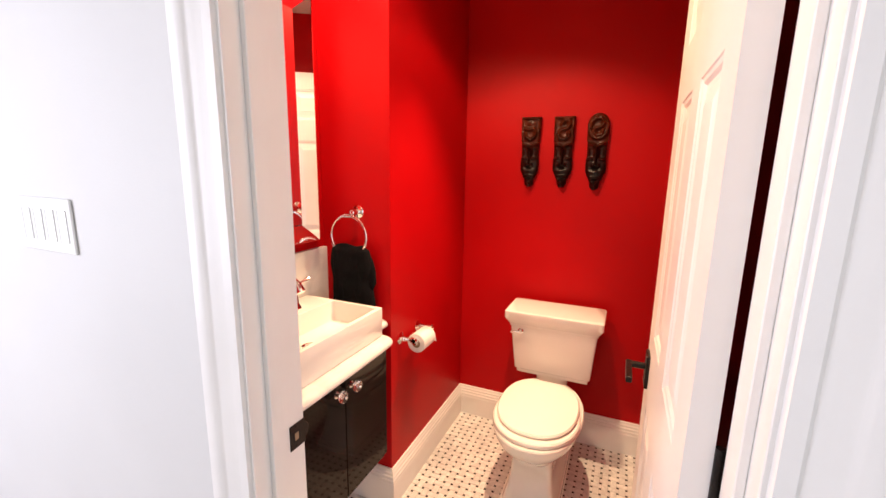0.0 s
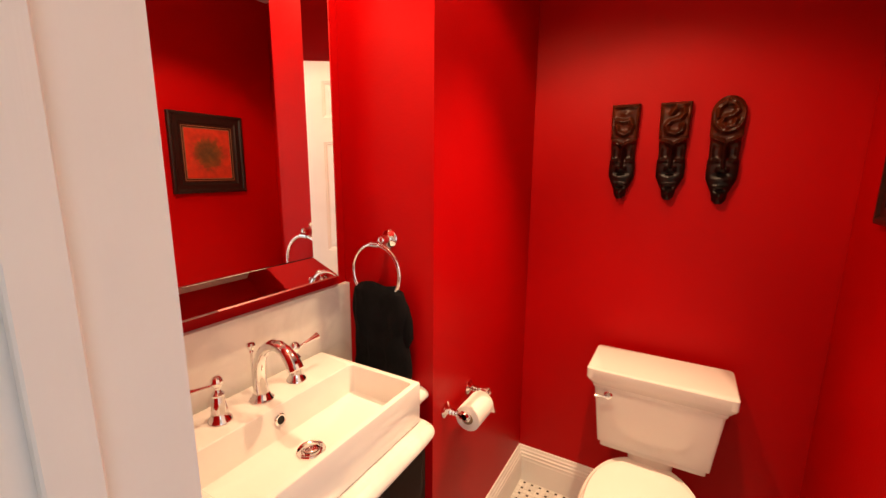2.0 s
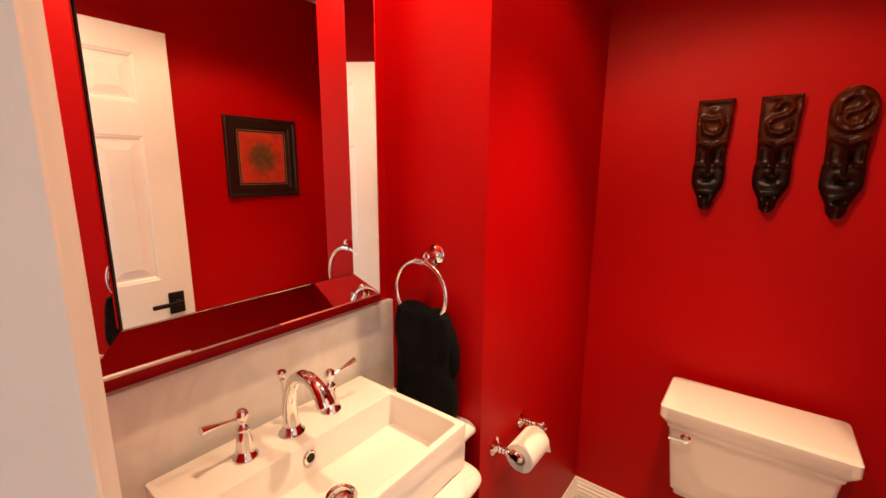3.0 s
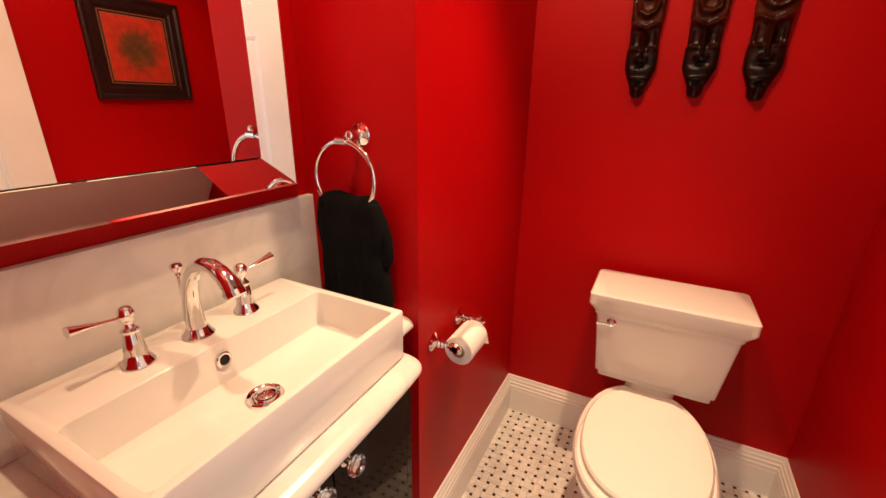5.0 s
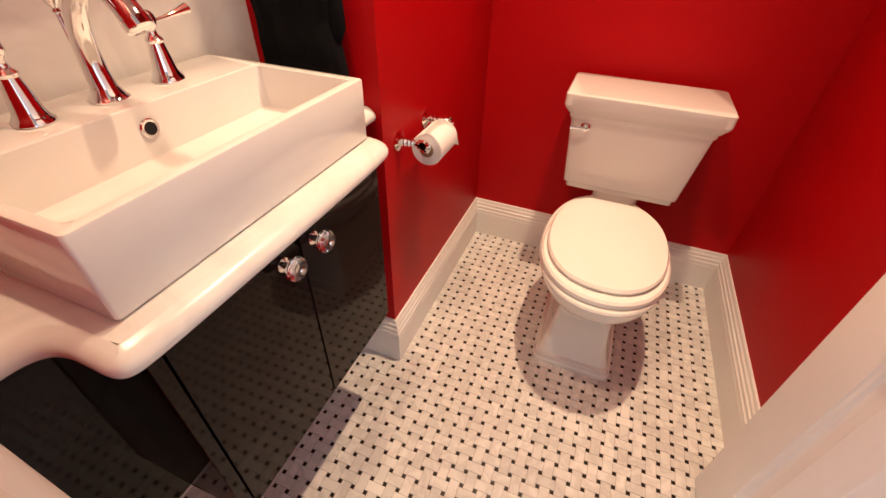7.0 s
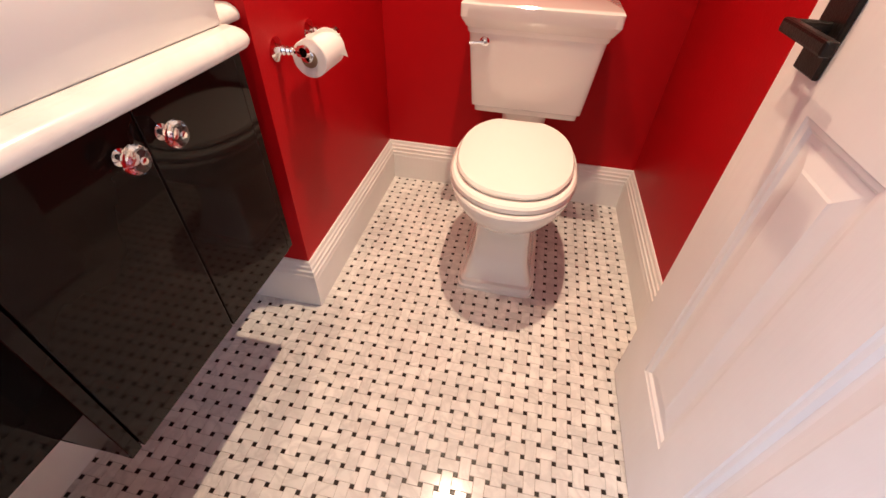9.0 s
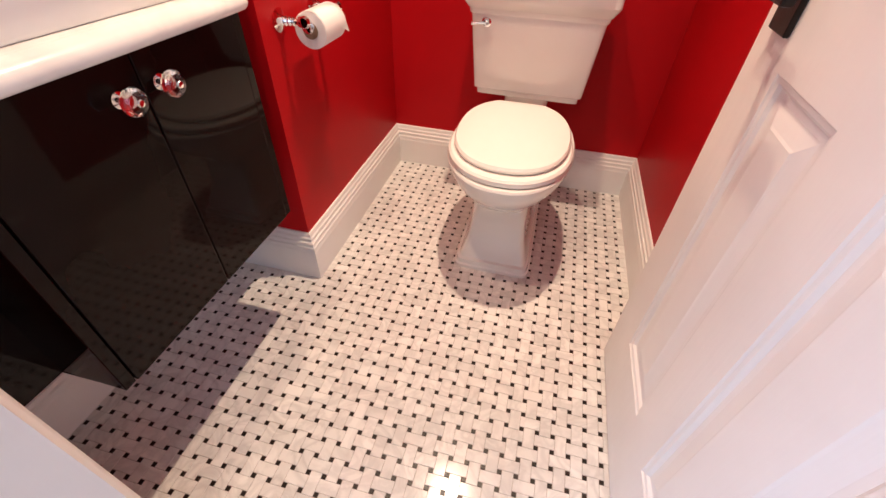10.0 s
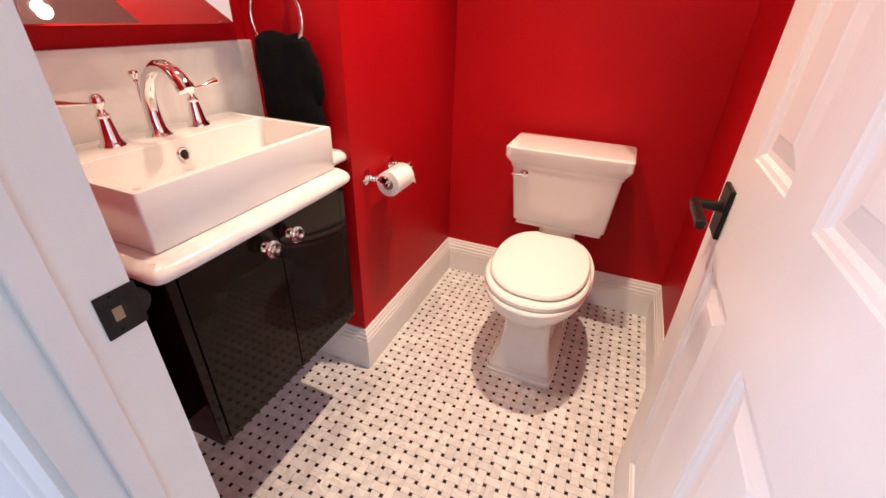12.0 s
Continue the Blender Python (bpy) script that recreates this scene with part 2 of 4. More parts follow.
door_wall("wall_door_hall", YD0, 0.78, "hall", "pale grey painted hall wall around the doorway")
door_wall("wall_door_room", 0.782, YD1, "red", "deep red painted inner face of the door wall")
ce = setting("ceiling", box((XM - 0.12, YD1, H), (XE + 0.12, YB + 0.12, H + 0.1)), M["ceil"], "white painted flat ceiling with recessed lamps")
floor = setting("floor", box((XM - 0.12, 0.70, -0.05), (XE + 0.12, YB, 0.0005)), M["grout"], "white and black marble basketweave tile floor")
setting("floor_hall", box((-2.0, -2.6, -0.05), (2.4, 0.70, -0.002)), M["oak"], "brown wood floor of the hall")
setting("ceiling_hall", box((-2.0, -2.6, H), (2.4, 0.836, H + 0.1)), M["ceil"], "white painted ceiling of the hall")
bm = box((-2.12, -2.6, 0), (-2.0, -1.85, H))
box((-2.12, -0.25, 0), (-2.0, 0.78, H), bm=bm)
box((-2.12, -1.85, 0), (-2.0, -0.25, 0.5), bm=bm)
box((-2.12, -1.85, 2.38), (-2.0, -0.25, H), bm=bm)
setting("wall_hall_west", bm, M["hall"], "unseen pale grey painted hall wall with a light opening")
# Unseen east wall, its opening added for the east fill.
bm = box((2.4, -2.6, 0), (2.52, -1.45, H))
box((2.4, -0.05, 0), (2.52, 0.78, H), bm=bm)
box((2.4, -1.45, 0), (2.52, -0.05, 0.45), bm=bm)
box((2.4, -1.45, 2.35), (2.52, -0.05, H), bm=bm)
setting("wall_hall_east", bm, M["hall"], "unseen pale grey painted hall wall with a light opening")
# Unseen south wall, opened only to let the added south fill in.
bm = box((-2.0, -2.6, 0), (-0.65, -2.48, H))
box((1.05, -2.6, 0), (2.4, -2.48, H), bm=bm)
box((-0.65, -2.6, 0), (1.05, -2.48, 0.35), bm=bm)
box((-0.65, -2.6, 2.35), (1.05, -2.48, H), bm=bm)
setting("wall_hall_window", bm, M["hall"], "unseen pale grey painted hall wall with a light opening")

BBP = [(0, 0), (0.022, 0), (0.022, 0.112), (0.0205, 0.118), (0.0205, 0.130), (0.017, 0.134), (0.017, 0.146), (0.0125, 0.150),
       (0.012, 0.160), (0.008, 0.165), (0.006, 0.175), (0.003, 0.178), (0, 0.178)]
for name, s, e, o, m0, m1 in (
        ("baseboard_back", (XR, YB, 0), (XE, YB, 0), (0, -1, 0), -1, -1),
        ("baseboard_niche", (XR, YN, 0), (XR, YB, 0), (1, 0, 0), 1, -1),
        ("baseboard_end", (XM, YN, 0), (XR, YN, 0), (0, -1, 0), -1, 1),
        ("baseboard_east", (XE, YD1, 0), (XE, YB, 0), (-1, 0, 0), -1, -1),
        ("baseboard_vanity", (XM, YD1, 0), (XM, YN, 0), (1, 0, 0), -1, -1),
        ("baseboard_door", (XM, YD1, 0), (JL - 0.075, YD1, 0), (0, 1, 0), -1, 0)):
    setting(name, profile_run(BBP, s, e, o, m0, m1), M["trim"], "tall white painted baseboard with a stepped cap")

# door frame
jamb = setting("door_frame", box((JL - 0.018, 0.716, 0), (JL, 0.843, DOORH)), M["trim"], "white painted door frame with moulded casing")
for nm, lo, hi in (("jamb", (JR, 0.716, 0), (JR + 0.018, 0.843, DOORH)),
                   ("head", (JL - 0.018, 0.716, DOORH), (JR + 0.018, 0.843, DOORH + 0.018)),
                   ("door_stop", (JL, 0.752, 0), (JL + 0.011, 0.782, DOORH)),
                   ("door_stop", (JR - 0.011, 0.752, 0), (JR, 0.782, DOORH)),
                   ("door_stop", (JL + 0.011, 0.752, DOORH - 0.011), (JR - 0.011, 0.782, DOORH))):
    part(nm, box(lo, hi, 0.0015, 1), M["trim"], jamb)
CAS = [(0, 0), (0.004, 0.0), (0.011, 0.003), (0.012, 0.02), (0.009, 0.024), (0.010, 0.032), (0.013, 0.05), (0.014, 0.058), (0.018, 0.064),
       (0.019, 0.082), (0.017, 0.09), (0, 0.09)]


CAS_ROOM = [(0, 0), (0.002, 0.0), (0.006, 0.005), (0.009, 0.02), (0.012, 0.042), (0.013, 0.052), (0.020, 0.058), (0.026, 0.066), (0.028, 0.084), (0.025, 0.09), (0, 0.09)]


def casing(x, side, y, face, outline=CAS):
    """Upright casing: x inner edge, side -1 or 1 is where it widens, face -1 or 1 the way it faces."""
    bm = bmesh.new()
    lo = [bm.verts.new((x + side * w, y + face * d, 0)) for d, w in outline]
    hi = [bm.verts.new((x + side * w, y + face * d, DOORH + 0.006 + w)) for d, w in outline]
    n = len(outline)
    for i in range(n):
        j = (i + 1) % n
        bm.faces.new((lo[i], lo[j], hi[j], hi[i]))
    bm.faces.new(lo)
    bm.faces.new(hi)
    return bm


def casing_head(y, face, outline=CAS):
    bm = bmesh.new()
    a = [bm.verts.new((JL - 0.006 - w, y + face * d, DOORH + 0.006 + w)) for d, w in outline]
    b = [bm.verts.new((JR + 0.006 + w, y + face * d, DOORH + 0.006 + w)) for d, w in outline]
    n = len(outline)
    for i in range(n):
        j = (i + 1) % n
        bm.faces.new((a[i], a[j], b[j], b[i]))
    bm.faces.new(a)
    bm.faces.new(b)
    return bm


part("casing", casing(JL - 0.006, -1, YD0, -1), M["trim"], jamb, "", True)
part("casing", casing(JR + 0.006, 1, YD0, -1), M["trim"], jamb, "", True)
part("casing", casing_head(YD0, -1), M["trim"], jamb)
part("casing", casing(JL - 0.006, -1, YD1 + 0.001, 1, CAS_ROOM), M["trim"], jamb, "", True)
part("casing", casing(JR + 0.006, 0.75, YD1 + 0.001, 1, CAS_ROOM), M["trim"], jamb, "", True)
part("casing", casing_head(YD1 + 0.001, 1, CAS_ROOM), M["trim"], jamb)
strike = part("strike_plate", box((JL, 0.803, 0.912), (JL + 0.0025, 0.8455, 0.966), 0.0008, 1), M["bronze"], jamb, "dark bronze strike plate")
part("lip", moved(lathe([(0, 0.0024), (0.0170, 0.0024), (0.0182, 0.0014), (0.0182, 0.0004), (0, 0.0004)], 32, "x"), Matrix.Translation((JL, 0.8380, 0.939))), M["bronze"], strike, "rounded bronze strike lip")
part("latch_hole", box((JL + 0.0025, 0.811, 0.927), (JL + 0.0030, 0.829, 0.951)), M["dark"], strike, "dark latch hole")
part("bare_wood", box((JL + 0.0030, 0.815, 0.931), (JL + 0.0034, 0.825, 0.947)), M["card"], strike, "bare wood behind the latch hole")
for z in (0.9175, 0.9605):
    part("screw", moved(lathe([(0, 0.0014), (0.0028, 0.001), (0.0034, 0), (0, 0)], 12, "x"), Matrix.Translation((JL + 0.0025, 0.820, z))), M["bronze"], strike)

# ---- door leaf: stands open at a right angle, its face at DX towards -x ----
DX, DT, DY0, DY1, DZ0, DZ1 = 0.918, 0.036, 0.857, 1.580, 0.012, 2.060
door = thing("door_1", (DX + DT / 2, DY0, 0), "open white six-panel door with dark lever handle", "door", kind="structure")
ROWSP = [(0.205, 0.828), (1.030, 1.640), (1.770, 1.960)]
COLS = [(0.104, 0.306), (0.414, 0.600)]


def door_leaf():
    bm = bmesh.new()
    ys = sorted({0, DY1 - DY0, *[c for p in COLS for c in p]})
    zs = sorted({DZ0, DZ1, *[c for p in ROWSP for c in p]})
    for side in (0, 1):
        x = -DT / 2 if side == 0 else DT / 2
        sg = 1 if side == 0 else -1
        for y0, y1 in zip(ys, ys[1:]):
            for z0, z1 in zip(zs, zs[1:]):
                if (y0, y1) in COLS and (z0, z1) in ROWSP:
                    steps = [(0, 0), (0.003, 0.0025), (0.010, 0.004), (0.016, 0.009), (0.026, 0.009), (0.052, 0.0035), (0.056, 0.002)]
                    rings = []
                    for ins, dep in steps:
                        rings.append([bm.verts.new((x + sg * dep, y, z)) for y, z in ((y0 + ins, z0 + ins), (y1 - ins, z0 + ins), (y1 - ins, z1 - ins), (y0 + ins, z1 - ins))])
                    for a, b in zip(rings, rings[1:]):
                        for i in range(4):
                            bm.faces.new((a[i], a[(i + 1) % 4], b[(i + 1) % 4], b[i]))
                    bm.faces.new(rings[-1])
                else:
                    bm.faces.new([bm.verts.new((x, y, z)) for y, z in ((y0, z0), (y1, z0), (y1, z1), (y0, z1))])
    w, h = DY1 - DY0, DT / 2
    for q in (((-h, 0, DZ0), (h, 0, DZ0), (h, 0, DZ1), (-h, 0, DZ1)), ((-h, w, DZ0), (h, w, DZ0), (h, w, DZ1), (-h, w, DZ1)),
              ((-h, 0, DZ0), (h, 0, DZ0), (h, w, DZ0), (-h, w, DZ0)), ((-h, 0, DZ1), (h, 0, DZ1), (h, w, DZ1), (-h, w, DZ1))):
        bm.faces.new([bm.verts.new(p) for p in q])
    bmesh.ops.remove_doubles(bm, verts=bm.verts, dist=0.0002)
    return bm


part("door_leaf", door_leaf(), M["trim"], door)
for side in (-1, 1):
    hd = part("door_handle", box((side * DT / 2 if side > 0 else -DT / 2 - 0.009, 0.619, 0.866), (DT / 2 + 0.009 if side > 0 else -DT / 2, 0.681, 0.964), 0.002, 1), M["bronze"], door, "dark bronze square lever handle")
    x0 = side * (DT / 2 + 0.009)
    part("neck", moved(tube([(0, 0, 0), (side * 0.045, 0, 0)], 0.0095), Matrix.Translation((x0, 0.650, 0.922))), M["bronze"], hd)
    lo, hi = sorted((x0 + side * 0.036, x0 + side * 0.052))
    part("lever", box((lo, 0.540, 0.913), (hi, 0.662, 0.931), 0.004, 2), M["bronze"], hd)
for z in (0.25, 1.02, 1.80):
    part("hinge", moved(tube([(0, 0, 0), (0, 0, 0.089)], 0.0065), Matrix.Translation((DT / 2 + 0.006, -0.003, z))), M["bronze"], door, "dark bronze hinge")

# ---- light switch in the hall ----
sw = thing("light_switch", (-0.315, YD0, 1.340), "white four-gang light switch plate on grey hall wall", "switch")
part("plate", box((-0.100, -0.006, -0.058), (0.100, 0, 0.058), 0.003, 2), M["plate"], sw)
for i in range(4):
    part("rocker", box((-0.085 + i * 0.046, -0.0070, -0.034), (-0.053 + i * 0.046, -0.006, 0.034), 0.0015, 1), M["plate"], sw)

# ---- ceiling lamps ----
for (x, y) in (L1, L2):
    dl = thing("downlight", (x, y, H), "white recessed ceiling downlight, switched on", "lamp", "ceiling downlights")
    part("trim_ring", lathe([(0.030, -0.001), (0.032, -0.003), (0.060, -0.009), (0.070, -0.006), (0.072, -0.001)]), M["trim"], dl, smooth=True)
    part("bulb", lathe([(0.0, -0.004), (0.026, -0.003), (0.027, -0.0015), (0, -0.001)]), M["glow"], dl, "glowing lamp face")


# ---- vanity ----
def smooth_poly(pts, n=6):
    """Chaikin rounding of an open run of points."""
    for _ in range(3):
        q = [pts[0]]
        for a, b in zip(pts, pts[1:]):
            q.append((a[0] * 0.75 + b[0] * 0.25, a[1] * 0.75 + b[1] * 0.25))
            q.append((a[0] * 0.25 + b[0] * 0.75, a[1] * 0.25 + b[1] * 0.75))
        q.append(pts[-1])
        pts = q
    return pts


CX, CY0, CY1, CZ0, CZ1 = 0.037, 0.991, 1.515, 0.36, 0.826
cab = thing("vanity_cabinet", (0, 0, CZ0), "wall-hung black gloss lacquer two-door vanity cabinet", "cabinet")
poly = [(XM, 0.844), (-0.10, 0.844), (-0.10, CY0 + 0.001), (CX - 0.02, CY0 + 0.001), (CX - 0.02, CY1), (-0.10, CY1), (-0.10, 1.639), (XM, 1.639)]
part("body", prism(poly, 0, CZ1 - CZ0, 0.001, 1), M["lacquer"], cab)
for a, b, ky in ((CY0 + 0.022, 1.2565, 1.213), (1.2595, CY1 - 0.022, 1.289)):
    d = part("cabinet_door", box((CX - 0.019, a, 0.002), (CX, b, CZ1 - CZ0 - 0.004), 0.0015, 2), M["lacquer"], cab)
    kn = part("knob_base", moved(lathe([(0.0, 0), (0.011, 0), (0.012, 0.002), (0.006, 0.004), (0.0045, 0.012), (0.008, 0.014), (0, 0.0145)], 24, "x"), Matrix.Translation((CX, ky, 0.768 - CZ0))), M["chrome"], d, "polished chrome knob base", True)
    part("knob", moved(lathe([(0.0, 0.0148), (0.0085, 0.0150), (0.0160, 0.0180), (0.0203, 0.0235), (0.0200, 0.0295), (0.0150, 0.0350), (0, 0.0364)], 14, "x"), Matrix.Translation((CX, ky, 0.768 - CZ0))), M["crystal"], d, "faceted clear glass knob")
    part("knob_screw", moved(lathe([(0, 0.0365), (0.0052, 0.0365), (0.0058, 0.0380), (0.0045, 0.0398), (0, 0.0402)], 20, "x"), Matrix.Translation((CX, ky, 0.768 - CZ0))), M["chrome"], d, "chrome knob screw", True)
part("filler_strip", box((CX - 0.019, CY0, 0.002), (CX - 0.002, CY0 + 0.020, CZ1 - CZ0 - 0.004), 0.001, 1), M["lacquer"], cab)
part("filler_strip", box((CX - 0.019, CY1 - 0.020, 0.002), (CX - 0.002, CY1, CZ1 - CZ0 - 0.004), 0.001, 1), M["lacquer"], cab)

front = smooth_poly([(-0.034, 0.844), (-0.034, 0.900), (-0.030, 0.938), (-0.006, 0.953), (0.034, 0.953), (0.062, 0.952), (0.078, 0.960), (0.083, 0.985), (0.084, 1.10), (0.084, 1.38),
                     (0.081, 1.465), (0.077, 1.500), (0.050, 1.517), (0.000, 1.520), (-0.026, 1.545), (-0.032, 1.590), (-0.032, 1.639)])
top = thing("countertop", (0, 0, 0.830), "polished white marble vanity countertop with rounded edge", "countertop")


EDGE = [(0.012, 0.0), (0.005, 0.0015), (0.0015, 0.0055), (0.0, 0.0105), (0.0005, 0.0155), (0.0030, 0.0205), (0.0075, 0.0250), (0.0130, 0.0284), (0.0185, 0.0304), (0.0205, 0.0314), (0.0225, 0.0320)]


def edged_slab(run):
    """A slab whose front run has a rounded, eased edge; its back stands at the wall."""
    bm = bmesh.new()
    n = len(run)
    norm = []
    for i in range(n):
        a, b = Vector(run[max(i - 1, 0)]), Vector(run[min(i + 1, n - 1)])
        d = (b - a).normalized()
        norm.append(Vector((d.y, -d.x)))
    norm[0], norm[-1] = Vector((1, 0)), Vector((1, 0))
    rings = []
    for ins, z in EDGE:
        rings.append([bm.verts.new((p[0] - q.x * ins, p[1] - (q.y * ins if 0 < i < n - 1 else 0), z)) for i, (p, q) in enumerate(zip(run, norm))])
    for a, b in zip(rings, rings[1:]):
        for i in range(n - 1):
            bm.faces.new((a[i], a[i + 1], b[i + 1], b[i]))
    for ring in (rings[0], rings[-1]):
        back = [bm.verts.new((XM, v.co.y, v.co.z)) for v in (ring[-1], ring[0])]
        bm.faces.new(ring + back)
    return bm


part("slab", edged_slab(front), M["marble_top"], top, smooth=True)
bs = thing("backsplash", (XM, 1.24, 0.862), "white marble backsplash behind the basin", "backsplash")
part("back_panel", box((0, -0.396, 0), (0.018, 0.399, 0.281), 0.001, 1), M["marble_top"], bs)

# basin: thick slab with a sunk bowl and a rear deck
SX0, SX1, SY0, SY1, SZ0, SZ1 = -0.306, 0.038, 0.992, 1.489, 0.862, 0.973
basin = thing("basin", (0, 0, SZ0), "white rectangular porcelain vessel basin on marble countertop", "sink")


def basin_bowl():
    bm = bmesh.new()

    def ring(x0, x1, y0, y1, z, r, n=5):
        vs = []
        for cx, cy, a0 in ((x1 - r, y1 - r, 0), (x0 + r, y1 - r, 90), (x0 + r, y0 + r, 180), (x1 - r, y0 + r, 270)):
            for i in range(n + 1):
                a = radians(a0 + 90 * i / n)
                vs.append(bm.verts.new((cx + r * math.cos(a), cy + r * math.sin(a), z - SZ0)))
        return vs
    e = 0.004
    rings = [ring(SX0 + 0.004, SX1 - 0.004, SY0 + 0.004, SY1 - 0.004, SZ0 + 0.0005, 0.004), ring(SX0 + 0.001, SX1 - 0.001, SY0 + 0.001, SY1 - 0.001, SZ0 + 0.005, 0.005),
             ring(SX0, SX1, SY0, SY1, SZ1 - e, 0.006), ring(SX0 + e * 0.3, SX1 - e * 0.3, SY0 + e * 0.3, SY1 - e * 0.3, SZ1 - e * 0.3, 0.006),
             ring(SX0 + e, SX1 - e, SY0 + e, SY1 - e, SZ1, 0.006)]
    ix0, ix1, iy0, iy1 = -0.180, SX1 - 0.014, SY0 + 0.014, SY1 - 0.014
    rings += [ring(ix0, ix1, iy0, iy1, SZ1, 0.012), ring(ix0 + 0.002, ix1 - 0.002, iy0 + 0.002, iy1 - 0.002, SZ1 - 0.002, 0.012),
              ring(ix0 + 0.010, ix1 - 0.006, iy0 + 0.008, iy1 - 0.008, 0.9055, 0.014), ring(ix0 + 0.0125, ix1 - 0.0085, iy0 + 0.0105, iy1 - 0.0105, 0.9005, 0.014),
              ring(ix0 + 0.0180, ix1 - 0.0140, iy0 + 0.0160, iy1 - 0.0160, 0.8985, 0.014), ring(-0.10, -0.06, 1.21, 1.27, 0.893, 0.015)]
    for a, b in zip(rings, rings[1:]):
        n = len(a)
        for i in range(n):
            bm.faces.new((a[i], a[(i + 1) % n], b[(i + 1) % n], b[i]))
    bm.faces.new(rings[0])
    bm.faces.new(rings[-1])
    return bm


part("bowl", basin_bowl(), M["porcelain"], basin, smooth=True)
dr = part("drain", moved(lathe([(0, 0.004), (0.019, 0.003), (0.021, 0), (0.0235, -0.0005), (0.026, 0.002), (0.029, 0.003), (0.031, 0.0005), (0.031, -0.004), (0, -0.004)], 40), Matrix.Translation((-0.083, 1.240, 0.895 - SZ0 + 0.001))), M["chrome"], basin, "chrome pop-up drain", True)
part("stopper", moved(lathe([(0, 0.010), (0.012, 0.009), (0.017, 0.006), (0.0175, 0.004), (0, 0.004)], 32), Matrix.Translation((-0.083, 1.240, 0.896 - SZ0))), M["chrome"], dr, "", True)
ov = part("overflow", moved(lathe([(0.009, 0), (0.0095, 0.002), (0.0125, 0.0025), (0.0145, 0.0005), (0.009, 0)], 28, "x"), pose(-0.1725, 1.236, 0.940 - SZ0, 0, -8, 0)), M["chrome"], basin, "chrome overflow ring", True)
part("overflow_hole", moved(lathe([(0, 0.0006), (0.0098, 0.0006), (0.0098, 0), (0, 0)], 20, "x"), pose(-0.1725, 1.236, 0.940 - SZ0, 0, -8, 0)), M["dark"], ov, "dark overflow hole")

# ---- tap set: spout, two levers, lift rod ----
BELL = [(0, 0), (0.0262, 0), (0.0275, 0.002), (0.0268, 0.005), (0.0235, 0.009), (0.0205, 0.014), (0.0188, 0.021), (0.0174, 0.030), (0.0158, 0.040), (0.0140, 0.049), (0.0128, 0.056), (0.0145, 0.058),
        (0.0148, 0.061), (0.0120, 0.064), (0.0085, 0.067), (0.0072, 0.073), (0.0095, 0.077), (0.0125, 0.081), (0.0138, 0.087), (0.0130, 0.093), (0.0098, 0.098), (0.0050, 0.1005), (0, 0.101)]


def tap(y, s):
    t = thing("tap_lever", (-0.235, y, SZ1), "polished chrome lever tap handle on the basin deck", "tap", "basin taps")
    part("bell", lathe([(r * 0.88, z) for r, z in BELL], 36), M["chrome"], t, smooth=True)
    pts = [(0, s * 0.008, 0.084), (0, s * 0.025, 0.086), (0, s * 0.045, 0.089), (0, s * 0.066, 0.092), (0, s * 0.073, 0.093)]
    part("lever", tube(pts, [0.0032, 0.0036, 0.0050, 0.0086, 0.0100], 20, flat=0.8), M["chrome"], t, smooth=True)
    return t


tap(1.138, -1)
tap(1.338, 1)
spout = thing("spout", (-0.232, 1.236, SZ1), "polished chrome curved basin spout", "tap")
part("collar", lathe([(0, 0), (0.0255, 0), (0.0265, 0.003), (0.0235, 0.006), (0.021, 0.010), (0.0175, 0.018), (0, 0.018)], 36), M["chrome"], spout, smooth=True)
pts = [(0, 0, 0.014), (-0.003, 0, 0.040), (-0.002, 0, 0.070), (0.004, 0, 0.095), (0.015, 0, 0.117), (0.032, 0, 0.134), (0.053, 0, 0.144), (0.074, 0, 0.145), (0.094, 0, 0.137), (0.109, 0, 0.124), (0.118, 0, 0.110)]
rad = [0.0170, 0.0155, 0.0144, 0.0137, 0.0132, 0.0129, 0.0128, 0.0132, 0.0142, 0.0158, 0.0168]
part("neck", tube(pts, rad, 24), M["chrome"], spout, smooth=True)
part("aerator", moved(lathe([(0, 0.006), (0.0172, 0.006), (0.0168, -0.004), (0.013, -0.006), (0, -0.006)], 28), pose(0.1195, 0, 0.107, 0, -32, 0)), M["chrome"], spout, smooth=True)
part("lift_rod", moved(lathe([(0.0028, 0.0), (0.0028, 0.108), (0.0055, 0.110), (0.0035, 0.114), (0.0085, 0.120), (0.0105, 0.126), (0.0085, 0.131), (0, 0.133)], 20), Matrix.Translation((-0.026, 0, 0))), M["chrome"], spout, smooth=True)


# ---- mirror with a slanted mirror border ----
MY0, MY1, MZ0, MZ1, MXO, MXI = 0.934, 1.557, 1.186, 2.08, -0.291, -0.3285
MB = 0.067
mir = thing("wall_mirror", (MXI, 1.237, MZ0), "large frameless mirror with slanted mirrored border", "mirror")


def at_mirror(p):
    return (p[0] - MXI, p[1] - 1.237, p[2] - MZ0)


def quad(pts):
    bm = bmesh.new()
    bm.faces.new([bm.verts.new(at_mirror(p)) for p in pts])
    return bm


def slab(pts, n, t=0.004):
    bm = bmesh.new()
    a = [bm.verts.new(at_mirror(p)) for p in pts]
    b = [bm.verts.new(Vector(at_mirror(p)) - Vector(n) * t) for p in pts]
    k = len(pts)
    bm.faces.new(a)
    bm.faces.new(b)
    for i in range(k):
        bm.faces.new((a[i], a[(i + 1) % k], b[(i + 1) % k], b[i]))
    return bm


